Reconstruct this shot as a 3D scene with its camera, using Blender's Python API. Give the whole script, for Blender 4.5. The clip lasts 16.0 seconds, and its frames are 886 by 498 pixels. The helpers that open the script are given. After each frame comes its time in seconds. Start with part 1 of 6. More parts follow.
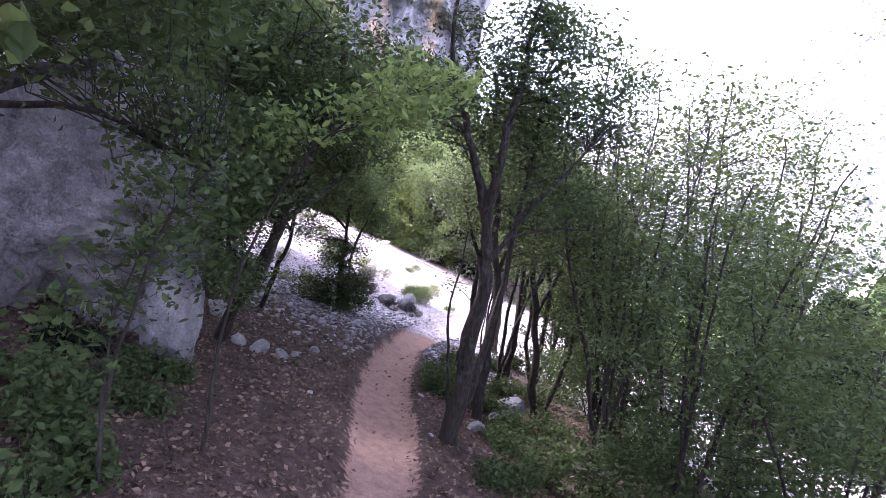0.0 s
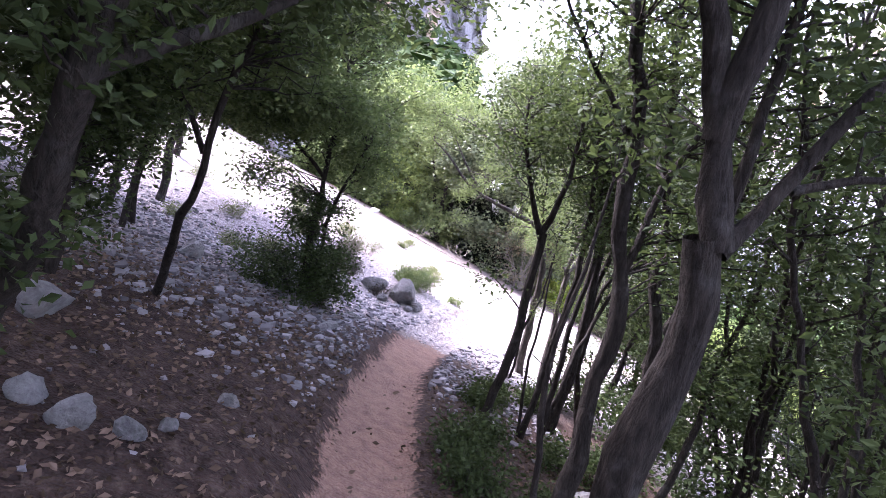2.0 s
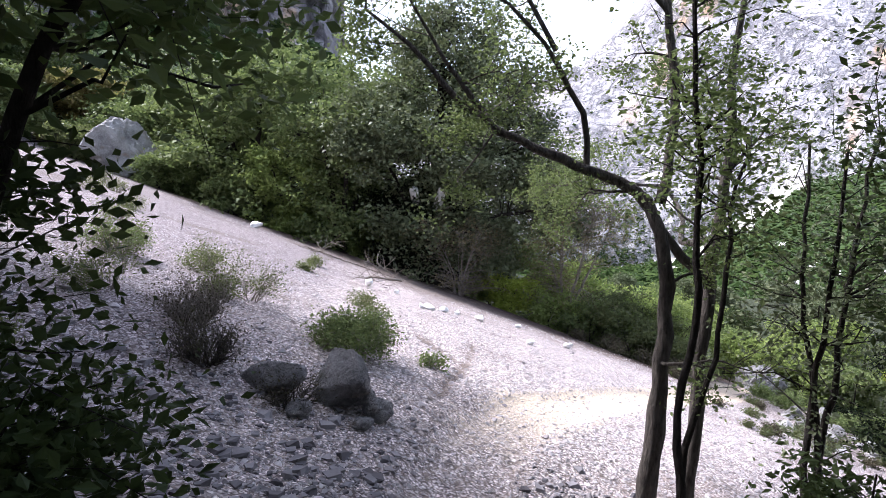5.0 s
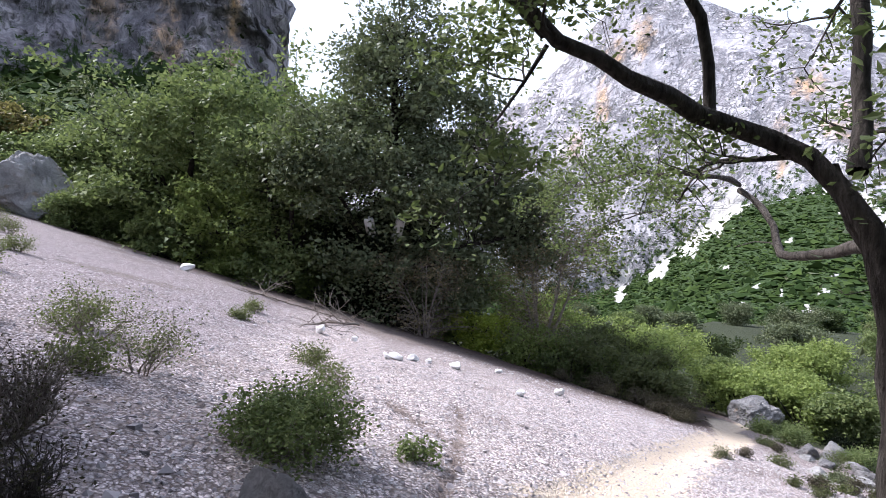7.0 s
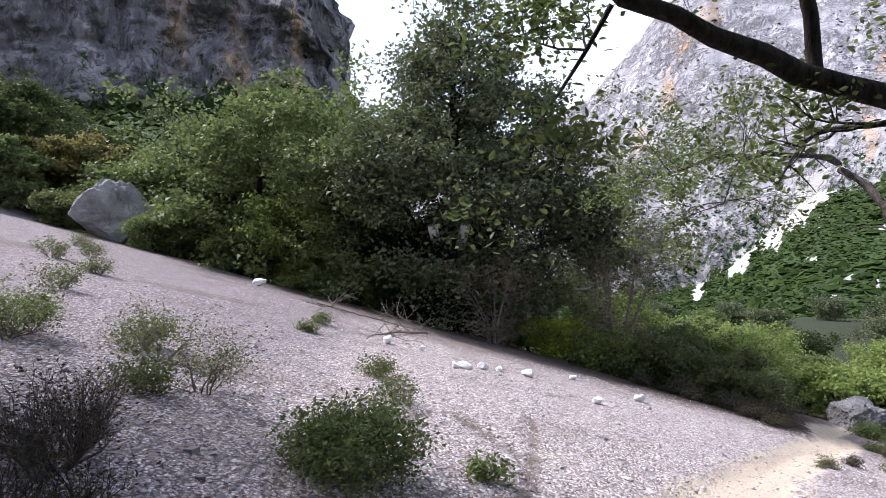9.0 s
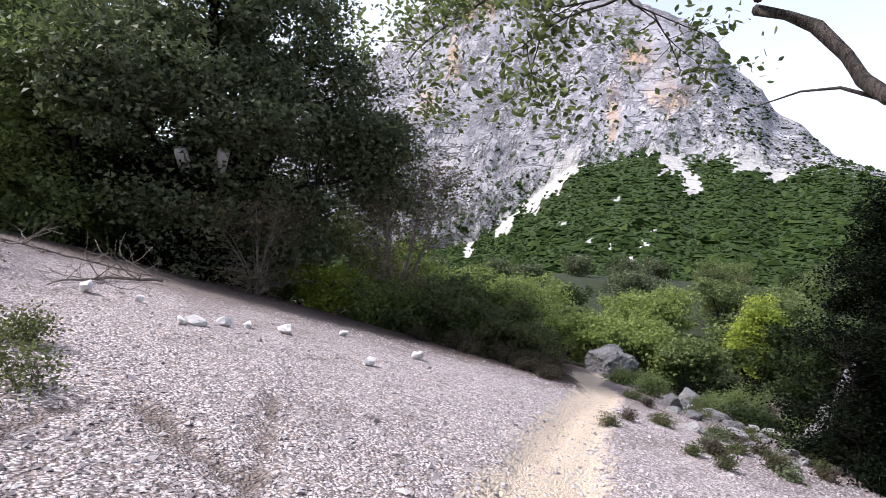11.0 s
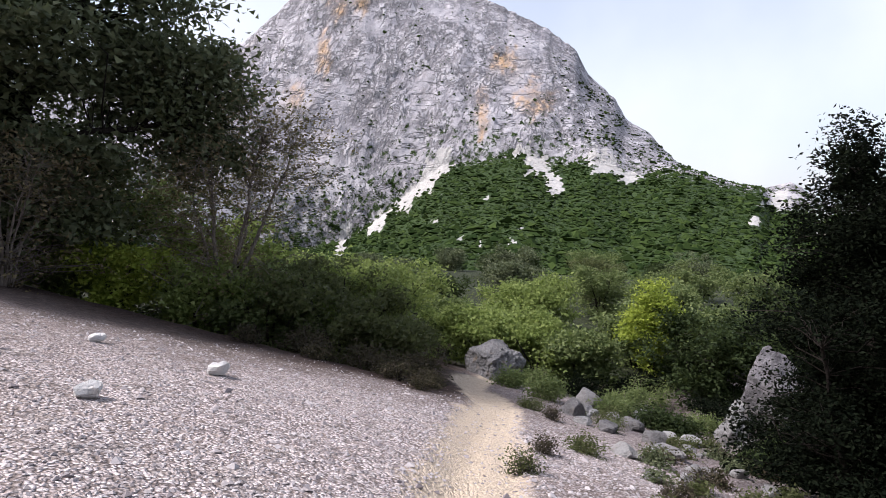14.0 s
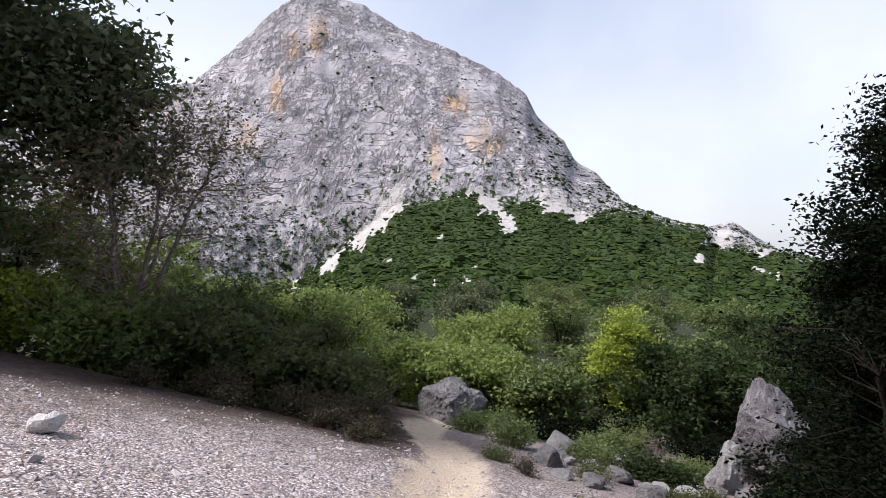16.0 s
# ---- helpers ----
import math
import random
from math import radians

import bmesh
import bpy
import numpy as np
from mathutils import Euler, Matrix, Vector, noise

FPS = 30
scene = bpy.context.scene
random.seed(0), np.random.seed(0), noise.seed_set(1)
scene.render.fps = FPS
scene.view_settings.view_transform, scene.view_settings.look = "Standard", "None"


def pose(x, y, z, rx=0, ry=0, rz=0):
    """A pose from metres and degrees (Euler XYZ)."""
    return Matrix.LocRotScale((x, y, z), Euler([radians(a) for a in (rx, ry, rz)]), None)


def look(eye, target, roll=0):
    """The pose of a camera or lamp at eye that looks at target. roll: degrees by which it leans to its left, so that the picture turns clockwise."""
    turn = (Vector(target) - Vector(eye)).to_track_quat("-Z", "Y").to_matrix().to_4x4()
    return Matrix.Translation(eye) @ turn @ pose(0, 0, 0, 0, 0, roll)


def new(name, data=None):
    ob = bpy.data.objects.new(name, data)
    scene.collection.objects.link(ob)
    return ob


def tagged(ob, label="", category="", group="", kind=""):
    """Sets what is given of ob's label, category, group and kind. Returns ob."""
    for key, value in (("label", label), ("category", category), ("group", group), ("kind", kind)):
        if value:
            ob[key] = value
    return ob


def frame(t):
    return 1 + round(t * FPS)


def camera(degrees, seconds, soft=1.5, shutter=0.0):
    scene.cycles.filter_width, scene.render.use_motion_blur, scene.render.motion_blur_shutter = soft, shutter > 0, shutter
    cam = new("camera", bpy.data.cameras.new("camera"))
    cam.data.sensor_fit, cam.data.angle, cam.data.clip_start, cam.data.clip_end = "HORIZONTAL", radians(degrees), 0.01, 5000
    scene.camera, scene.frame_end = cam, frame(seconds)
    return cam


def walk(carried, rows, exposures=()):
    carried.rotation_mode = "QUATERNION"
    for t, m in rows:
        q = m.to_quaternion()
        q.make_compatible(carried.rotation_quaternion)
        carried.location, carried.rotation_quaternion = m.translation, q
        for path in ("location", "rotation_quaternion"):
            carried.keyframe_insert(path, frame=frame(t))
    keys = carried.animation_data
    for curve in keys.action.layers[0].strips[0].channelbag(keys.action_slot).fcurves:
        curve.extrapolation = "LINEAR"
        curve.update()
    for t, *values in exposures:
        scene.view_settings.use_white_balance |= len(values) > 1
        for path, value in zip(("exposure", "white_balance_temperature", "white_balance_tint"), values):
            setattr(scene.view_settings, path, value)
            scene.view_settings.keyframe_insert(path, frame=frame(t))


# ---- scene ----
# ---------------------------------------------------------------- camera
cam = camera(72.0, 16.0, soft=0.75)
PATH = [
    (0, (0.508, -1.771, 2.733), (0.448, 0.224, 2.606), 6.9),
    (0.5, (0.388, -0.716, 2.635), (0.205, 1.272, 2.518), 8.3),
    (1, (0.233, 0.356, 2.501), (0.147, 2.347, 2.344), 9.2),
    (1.5, (0.087, 1.389, 2.390), (-0.066, 3.377, 2.240), 8.9),
    (2, (-0.124, 2.365, 2.304), (-0.121, 4.356, 2.110), 12.0),
    (2.5, (-0.277, 3.485, 2.212), (-0.290, 5.469, 1.961), 9.4),
    (3, (-0.456, 4.470, 2.207), (-0.305, 6.454, 2.004), 9.6),
    (3.5, (-0.615, 5.493, 2.132), (-0.488, 7.477, 1.914), 8.7),
    (4, (-0.734, 6.555, 2.062), (-0.487, 8.522, 1.799), 5.0),
    (4.2, (-0.724, 6.979, 1.970), (-0.460, 8.953, 1.790), 4.8),
    (5.25, (-0.760, 8.850, 1.790), (-0.390, 10.809, 1.640), 3.0),
    (6.3, (-0.676, 10.115, 1.687), (-0.178, 12.051, 1.608), 1.7),
    (6.5, (-0.648, 10.310, 1.636), (-0.159, 12.249, 1.606), -3.3),
    (7, (-0.591, 10.651, 1.596), (-0.101, 12.590, 1.572), 1.2),
    (7.5, (-0.528, 10.789, 1.602), (-0.188, 12.760, 1.587), -2.6),
    (8, (-0.509, 10.780, 1.593), (-0.230, 12.760, 1.577), -2.5),
    (8.2, (-0.510, 10.770, 1.593), (-0.261, 12.755, 1.593), -1.7),
    (10.3, (-0.059, 12.082, 1.403), (0.635, 13.957, 1.339), 2.1),
    (10.5, (0.100, 12.371, 1.280), (0.924, 14.190, 1.168), 2.9),
    (11, (0.387, 13.007, 1.158), (1.326, 14.766, 1.005), 1.7),
    (11.5, (0.742, 13.583, 0.998), (1.770, 15.295, 0.886), 3.2),
    (12, (1.118, 14.189, 0.861), (2.314, 15.788, 0.737), 1.1),
    (12.5, (1.449, 14.616, 0.715), (2.679, 16.191, 0.632), 3.6),
    (13, (1.820, 15.047, 0.610), (3.103, 16.577, 0.508), 2.4),
    (13.5, (2.183, 15.385, 0.503), (3.454, 16.923, 0.365), 1.7),
    (14, (2.504, 15.744, 0.392), (3.787, 17.272, 0.249), 2.3),
    (14.5, (2.838, 16.065, 0.267), (4.101, 17.610, 0.139), 3.6),
    (15, (3.139, 16.371, 0.138), (4.497, 17.838, 0.076), 5.9),
    (15.5, (3.468, 16.696, 0.034), (4.850, 18.139, -0.041), 3.8),
    (16, (3.753, 17.043, -0.065), (5.147, 18.477, -0.073), 2.1),
]
walk(cam, [(t, look(eye, target, roll)) for t, eye, target, roll in PATH],
     exposures=[(0.0, 3.1, 5800, 33), (1.2, 3.35, 5800, 33), (2.0, 3.25, 5850, 32), (3.2, 2.75, 5900, 29), (4.2, 1.9, 6000, 21), (6.3, 1.2, 6000, 16), (8.2, 0.99, 6050, 17), (11.0, 0.72, 6200, 17), (12.5, 0.57, 6280, 17), (16.0, 0.44, 6420, 17)])

# ---------------------------------------------------------------- light
SUN_AZ, SUN_EL = radians(-55.0), radians(51.0)
world = bpy.data.worlds.new("world")
scene.world = world
world.use_nodes = True
wn, wl = world.node_tree.nodes, world.node_tree.links
wn.clear()
sky = wn.new("ShaderNodeTexSky")
sky.sky_type, sky.sun_disc, sky.sun_elevation, sky.sun_rotation = "NISHITA", False, SUN_EL, SUN_AZ
sky.air_density, sky.dust_density, sky.ozone_density = 1.0, 3.0, 1.0
back = wn.new("ShaderNodeBackground")
back.inputs["Strength"].default_value = 0.135
wout = wn.new("ShaderNodeOutputWorld")
coord = wn.new("ShaderNodeTexCoord")
cloud = wn.new("ShaderNodeTexNoise")
cloud.inputs["Scale"].default_value, cloud.inputs["Detail"].default_value = 2.2, 5
wl.new(coord.outputs["Generated"], cloud.inputs["Vector"])
veil = wn.new("ShaderNodeMapRange")
veil.inputs["From Min"].default_value, veil.inputs["From Max"].default_value = 0.3, 0.7
veil.inputs["To Min"].default_value, veil.inputs["To Max"].default_value = 0.45, 0.85
wl.new(cloud.outputs[0], veil.inputs[0])
split = wn.new("ShaderNodeSeparateXYZ")
wl.new(coord.outputs["Generated"], split.inputs[0])
rise = wn.new("ShaderNodeMapRange")
rise.inputs["From Min"].default_value, rise.inputs["From Max"].default_value = 0.15, 0.75
rise.inputs["To Min"].default_value, rise.inputs["To Max"].default_value = 1.0, 0.35
wl.new(split.outputs["Z"], rise.inputs[0])
thin = wn.new("ShaderNodeMath")
thin.operation = "MULTIPLY"
wl.new(veil.outputs[0], thin.inputs[0])
wl.new(rise.outputs[0], thin.inputs[1])
haze = wn.new("ShaderNodeMix")
haze.data_type = "RGBA"
haze.inputs[7].default_value = (6.2, 6.6, 7.0, 1)
wl.new(thin.outputs[0], haze.inputs[0])
wl.new(sky.outputs[0], haze.inputs[6])
wl.new(haze.outputs[2], back.inputs[0])
wl.new(back.outputs[0], wout.inputs[0])
sun = new("sun", bpy.data.lights.new("sun", "SUN"))
sun.data.energy, sun.data.angle, sun.data.color = 4.0, radians(7.0), (1.0, 0.98, 0.95)
sun_from = Vector((math.sin(SUN_AZ) * math.cos(SUN_EL), math.cos(SUN_AZ) * math.cos(SUN_EL), math.sin(SUN_EL)))
sun.matrix_world = look(sun_from * 100, (0, 0, 0))


# ---------------------------------------------------------------- materials
def ramp(nt, fac, stops):
    r = nt.nodes.new("ShaderNodeValToRGB")
    while len(r.color_ramp.elements) < len(stops):
        r.color_ramp.elements.new(0.5)
    for e, (pos, col) in zip(r.color_ramp.elements, stops):
        e.position, e.color = pos, (*col, 1)
    nt.links.new(fac, r.inputs[0])
    return r.outputs[0]


def tex_noise(nt, vec, scale, detail=4.0, rough=0.55):
    n = nt.nodes.new("ShaderNodeTexNoise")
    n.inputs["Scale"].default_value, n.inputs["Detail"].default_value, n.inputs["Roughness"].default_value = scale, detail, rough
    if vec is not None:
        nt.links.new(vec, n.inputs["Vector"])
    return n.outputs[0]


def tex_colour(nt, vec, scale):
    n = nt.nodes.new("ShaderNodeTexNoise")
    n.inputs["Scale"].default_value = scale
    nt.links.new(vec, n.inputs["Vector"])
    return n.outputs["Color"]


def mixc(nt, fac, a, b, mode="MIX"):
    m = nt.nodes.new("ShaderNodeMix")
    m.data_type, m.blend_type = "RGBA", mode
    for sock, v in ((m.inputs[0], fac), (m.inputs[6], a), (m.inputs[7], b)):
        if isinstance(v, (int, float)):
            sock.default_value = v
        elif isinstance(v, tuple):
            sock.default_value = (*v, 1)
        else:
            nt.links.new(v, sock)
    return m.outputs[2]


def mathn(nt, op, a, b=0.0, clamp=False):
    m = nt.nodes.new("ShaderNodeMath")
    m.operation, m.use_clamp = op, clamp
    for sock, v in ((m.inputs[0], a), (m.inputs[1], b)):
        if isinstance(v, (int, float)):
            sock.default_value = v
        else:
            nt.links.new(v, sock)
    return m.outputs[0]


def material(name, rough=0.8):
    m = bpy.data.materials.new(name)
    m.use_nodes = True
    nt = m.node_tree
    b = nt.nodes["Principled BSDF"]
    b.inputs["Roughness"].default_value = rough
    b.inputs["Specular IOR Level"].default_value = 0.25
    geo = nt.nodes.new("ShaderNodeNewGeometry")
    return m, nt, b, geo


def bump(nt, b, height, strength, distance):
    n = nt.nodes.new("ShaderNodeBump")
    n.inputs["Strength"].default_value, n.inputs["Distance"].default_value = strength, distance
    nt.links.new(height, n.inputs["Height"])
    nt.links.new(n.outputs[0], b.inputs["Normal"])


def attr(nt, name):
    a = nt.nodes.new("ShaderNodeAttribute")
    a.attribute_name = name
    return a.outputs["Fac"]


def leaf_material(name, dark, light, glow=0.35, rough=0.5, gloss=0.1):
    m, nt, b, geo = material(name, rough)
    b.inputs["Specular IOR Level"].default_value = gloss
    col = ramp(nt, geo.outputs["Random Per Island"], [(0.0, dark), (0.55, tuple((p + q) / 2 for p, q in zip(dark, light))), (1.0, light)])
    tint = tex_noise(nt, geo.outputs["Position"], 1.3, 2)
    col = mixc(nt, mathn(nt, "MULTIPLY", tint, 0.5), col, dark)
    nt.links.new(col, b.inputs["Base Color"])
    tr = nt.nodes.new("ShaderNodeBsdfTranslucent")
    nt.links.new(mixc(nt, 0.5, mixc(nt, 1.0, col, (1.7, 1.7, 1.6), "MULTIPLY"), (0.14, 0.185, 0.05)), tr.inputs[0])
    mix = nt.nodes.new("ShaderNodeMixShader")
    mix.inputs[0].default_value = glow
    nt.links.new(b.outputs[0], mix.inputs[1])
    nt.links.new(tr.outputs[0], mix.inputs[2])
    nt.links.new(mix.outputs[0], nt.nodes["Material Output"].inputs[0])
    return m


def bark_material(name, dark, light):
    m, nt, b, geo = material(name, 0.9)
    b.inputs["Specular IOR Level"].default_value = 0.12
    mp = nt.nodes.new("ShaderNodeMapping")
    mp.inputs["Scale"].default_value = (1, 1, 0.25)
    nt.links.new(geo.outputs["Position"], mp.inputs[0])
    fine = tex_noise(nt, mp.outputs[0], 38, 6, 0.65)
    patch = tex_noise(nt, geo.outputs["Position"], 7, 4, 0.6)
    col = ramp(nt, fine, [(0.3, dark), (0.7, light)])
    col = mixc(nt, mathn(nt, "MULTIPLY", mathn(nt, "SUBTRACT", patch, 0.56, True), 2.5, True), col, (0.085, 0.083, 0.078))
    nt.links.new(col, b.inputs["Base Color"])
    bump(nt, b, fine, 1.0, 0.04)
    return m


def rock_material(name, dark, light, stain=(0.24, 0.16, 0.09), scale=1.0):
    m, nt, b, geo = material(name, 0.9)
    pos = geo.outputs["Position"]
    big = tex_noise(nt, pos, 1.6 * scale, 5, 0.6)
    fine = tex_noise(nt, pos, 22 * scale, 6, 0.7)
    col = ramp(nt, mathn(nt, "ADD", mathn(nt, "MULTIPLY", big, 0.6), mathn(nt, "MULTIPLY", fine, 0.4)), [(0.34, dark), (0.62, light)])
    st = tex_noise(nt, pos, 3.1 * scale, 3, 0.5)
    col = mixc(nt, mathn(nt, "MULTIPLY", mathn(nt, "SUBTRACT", st, 0.58, True), 3.0, True), col, stain)
    nt.links.new(col, b.inputs["Base Color"])
    bump(nt, b, mathn(nt, "ADD", big, mathn(nt, "MULTIPLY", fine, 0.7)), 1.0, 0.14 / scale)
    return m


def ground_material():
    m, nt, b, geo = material("ground_soil_gravel", 0.95)
    pos = geo.outputs["Position"]
    n1, n2, n3 = tex_noise(nt, pos, 0.7, 4), tex_noise(nt, pos, 9, 5, 0.65), tex_noise(nt, pos, 55, 3, 0.7)
    vor = nt.nodes.new("ShaderNodeTexVoronoi")
    vor.inputs["Scale"].default_value = 42
    warp = mixc(nt, 0.06, pos, tex_colour(nt, pos, 14))
    nt.links.new(warp, vor.inputs["Vector"])
    big = nt.nodes.new("ShaderNodeTexVoronoi")
    big.inputs["Scale"].default_value = 19
    nt.links.new(warp, big.inputs["Vector"])
    pebble = ramp(nt, vor.outputs["Color"], [(0.12, (0.15, 0.13, 0.135)), (0.45, (0.43, 0.395, 0.40)), (0.9, (0.78, 0.735, 0.74))])
    gravel = mixc(nt, mathn(nt, "MULTIPLY", mathn(nt, "SUBTRACT", vor.outputs["Distance"], 0.34, True), 2.8, True), pebble, (0.09, 0.075, 0.072))
    lump = ramp(nt, big.outputs["Color"], [(0.15, (0.16, 0.15, 0.15)), (0.5, (0.40, 0.375, 0.37)), (0.9, (0.68, 0.65, 0.64))])
    lump = mixc(nt, mathn(nt, "MULTIPLY", mathn(nt, "SUBTRACT", big.outputs["Distance"], 0.32, True), 3.0, True), lump, (0.07, 0.06, 0.06))
    gravel = mixc(nt, mathn(nt, "MULTIPLY", mathn(nt, "SUBTRACT", tex_noise(nt, pos, 3.2, 4, 0.65), 0.50, True), 7.0, True), gravel, lump)
    gravel = mixc(nt, mathn(nt, "MULTIPLY", mathn(nt, "SUBTRACT", n2, 0.45, True), 1.6, True), gravel, (0.30, 0.25, 0.22))
    gravel = mixc(nt, mathn(nt, "MULTIPLY", n1, 0.14), gravel, (0.50, 0.43, 0.37))
    litter = ramp(nt, n2, [(0.3, (0.018, 0.010, 0.008)), (0.55, (0.045, 0.026, 0.020)), (0.75, (0.10, 0.07, 0.055))])
    red = ramp(nt, n3, [(0.25, (0.17, 0.098, 0.072)), (0.7, (0.30, 0.185, 0.142))])
    tan = ramp(nt, n3, [(0.25, (0.45, 0.36, 0.265)), (0.7, (0.63, 0.525, 0.405))])
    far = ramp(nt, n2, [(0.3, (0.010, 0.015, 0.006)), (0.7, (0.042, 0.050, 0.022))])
    gravel = mixc(nt, 1.0, gravel, (1.22, 1.165, 1.145), "MULTIPLY")
    # Greyer, darker gravel; on the high side this paints in the trees' shade.
    grey = mixc(nt, 1.0, gravel, (0.62, 0.62, 0.66), "MULTIPLY")
    gravel = mixc(nt, attr(nt, "shade_grey"), gravel, grey)
    brown_ground = ramp(nt, n2, [(0.3, (0.055, 0.040, 0.034)), (0.6, (0.14, 0.105, 0.088)), (0.8, (0.30, 0.26, 0.24))])
    gravel = mixc(nt, attr(nt, "brown_ground"), gravel, brown_ground)
    col = mixc(nt, attr(nt, "gravel"), litter, gravel)
    red = mixc(nt, mathn(nt, "MULTIPLY", mathn(nt, "SUBTRACT", n2, 0.42, True), 2.4, True), red, (0.115, 0.066, 0.05))
    red = mixc(nt, mathn(nt, "MULTIPLY", mathn(nt, "SUBTRACT", tex_noise(nt, pos, 120, 2, 0.6), 0.62, True), 7.0, True), red, (0.34, 0.27, 0.22))
    fray = mathn(nt, "MULTIPLY", mathn(nt, "SUBTRACT", tex_noise(nt, pos, 16, 5, 0.7), 0.5), 1.5)
    col = mixc(nt, mathn(nt, "MULTIPLY", mathn(nt, "SUBTRACT", mathn(nt, "ADD", attr(nt, "trail_red"), fray), 0.38), 4.0, True), col, red)
    col = mixc(nt, mathn(nt, "MULTIPLY", mathn(nt, "SUBTRACT", mathn(nt, "ADD", attr(nt, "trail_tan"), fray), 0.2), 1.6, True), col, tan)
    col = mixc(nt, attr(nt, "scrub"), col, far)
    nt.links.new(col, b.inputs["Base Color"])
    h = mathn(nt, "ADD", mathn(nt, "MULTIPLY", vor.outputs["Distance"], -0.8), n2)
    bump(nt, b, h, 0.9, 0.03)
    return m


M_GROUND = ground_material()
M_ROCK = rock_material("limestone", (0.065, 0.063, 0.065), (0.31, 0.30, 0.30))
M_BOULDER = rock_material("weathered_limestone", (0.045, 0.042, 0.046), (0.30, 0.285, 0.30), (0.13, 0.12, 0.125), 1.6)
M_PALE = rock_material("pale_limestone", (0.14, 0.137, 0.138), (0.47, 0.46, 0.455))
M_STONE = rock_material("loose_stone", (0.62, 0.60, 0.59), (0.86, 0.84, 0.82), (0.62, 0.55, 0.48), 3.0)
M_BARK = bark_material("dark_bark", (0.010, 0.008, 0.007), (0.042, 0.035, 0.030))
M_OAKBARK = bark_material("oak_bark", (0.028, 0.024, 0.021), (0.125, 0.108, 0.094))
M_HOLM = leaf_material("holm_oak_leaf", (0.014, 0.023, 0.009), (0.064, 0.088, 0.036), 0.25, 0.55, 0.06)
# Lighter copy of the holm leaf: sunlight and glare are put into its colour.
M_HOLM_LIT = leaf_material("sunlit_holm_leaf", (0.035, 0.052, 0.020), (0.125, 0.16, 0.065), 0.42, 0.5, 0.08)
# Near-black leaf: backlight and deep shade are put into its colour.
M_DARK = leaf_material("shade_black_leaf", (0.003, 0.005, 0.003), (0.011, 0.015, 0.008), 0.01, 0.8, 0.03)
M_OAK = leaf_material("oak_leaf", (0.06, 0.095, 0.03), (0.17, 0.22, 0.07), 0.4)
M_BUSH = leaf_material("bush_leaf", (0.075, 0.105, 0.04), (0.22, 0.26, 0.105), 0.32)
M_EVERGREEN = leaf_material("evergreen_leaf", (0.055, 0.07, 0.038), (0.18, 0.20, 0.115), 0.2)
M_AUTUMN = leaf_material("turning_leaf", (0.10, 0.085, 0.03), (0.26, 0.20, 0.08), 0.4)
M_LIGHT = leaf_material("light_leaf", (0.13, 0.175, 0.05), (0.32, 0.38, 0.125), 0.45)
M_OLIVE = leaf_material("olive_leaf", (0.05, 0.06, 0.025), (0.15, 0.16, 0.075), 0.42)
M_YELLOW = leaf_material("yellow_leaf", (0.19, 0.25, 0.035), (0.46, 0.52, 0.10), 0.45)
M_DRY = leaf_material("dry_leaf", (0.10, 0.075, 0.045), (0.26, 0.215, 0.125), 0.3)
M_HEATH = leaf_material("heath_leaf", (0.035, 0.028, 0.02), (0.095, 0.078, 0.052), 0.2)
M_LITTER = leaf_material("fallen_leaf", (0.03, 0.017, 0.012), (0.22, 0.15, 0.115), 0.1, 0.8)
M_TWIG = bark_material("twig", (0.11, 0.09, 0.078), (0.30, 0.26, 0.225))


# ---------------------------------------------------------------- the lie of the land
TRAIL = [(0.7, -8.0), (0.5, -3.0), (0.32, 0.0), (0.12, 2.7), (-0.08, 4.6), (-0.3, 6.1), (-0.38, 7.8), (-0.33, 9.8), (-0.2, 10.8), (0.1, 12.3), (0.6, 13.4),
         (1.4, 14.6), (3.0, 16.25), (4.6, 18.0), (5.8, 19.1), (7.6, 20.9), (9.1, 22.2), (10.1, 23.4), (11.0, 24.8), (12.2, 26.0), (15.0, 27.0)]
FURROWS = [([(0.53, 17.2), (0.66, 16.7), (0.92, 16.1)], 0.16), ([(0.3, 14.2), (0.75, 15.4), (1.2, 16.8), (1.5, 18.0)], 0.09), ([(-0.5, 15.6), (-0.2, 16.3), (0.1, 17.0)], 0.1), ([(3.6, 17.1), (4.45, 17.96), (5.49, 18.99), (7.15, 20.52), (9.0, 22.1)], 0.15)]
EDGE = [(-60, 60), (-18, 43.0), (-9.0, 35.0), (-4.5, 32.6), (0.0, 31.0), (2.9, 29.8), (5.0, 27.6), (6.6, 25.8), (7.9, 24.2), (8.6, 23.1), (9.6, 23.6), (11.0, 26.0), (14, 30)]


def poly_dist(x, y, line):
    """Distance from points to a broken line, and the side (positive: right of its way)."""
    best, side, along = np.full(x.shape, 1e9), np.zeros(x.shape), np.zeros(x.shape)
    for n, ((ax, ay), (bx, by)) in enumerate(zip(line, line[1:])):
        dx, dy = bx - ax, by - ay
        u = np.clip(((x - ax) * dx + (y - ay) * dy) / (dx * dx + dy * dy), 0, 1)
        d = np.hypot(x - ax - u * dx, y - ay - u * dy)
        s = (x - ax) * dy - (y - ay) * dx
        near = d < best
        best, side, along = np.where(near, d, best), np.where(near, np.sign(s), side), np.where(near, n + u, along)
    return best, side, along


def smooth(a, b, x):
    u = np.clip((x - a) / (b - a), 0, 1)
    return u * u * (3 - 2 * u)


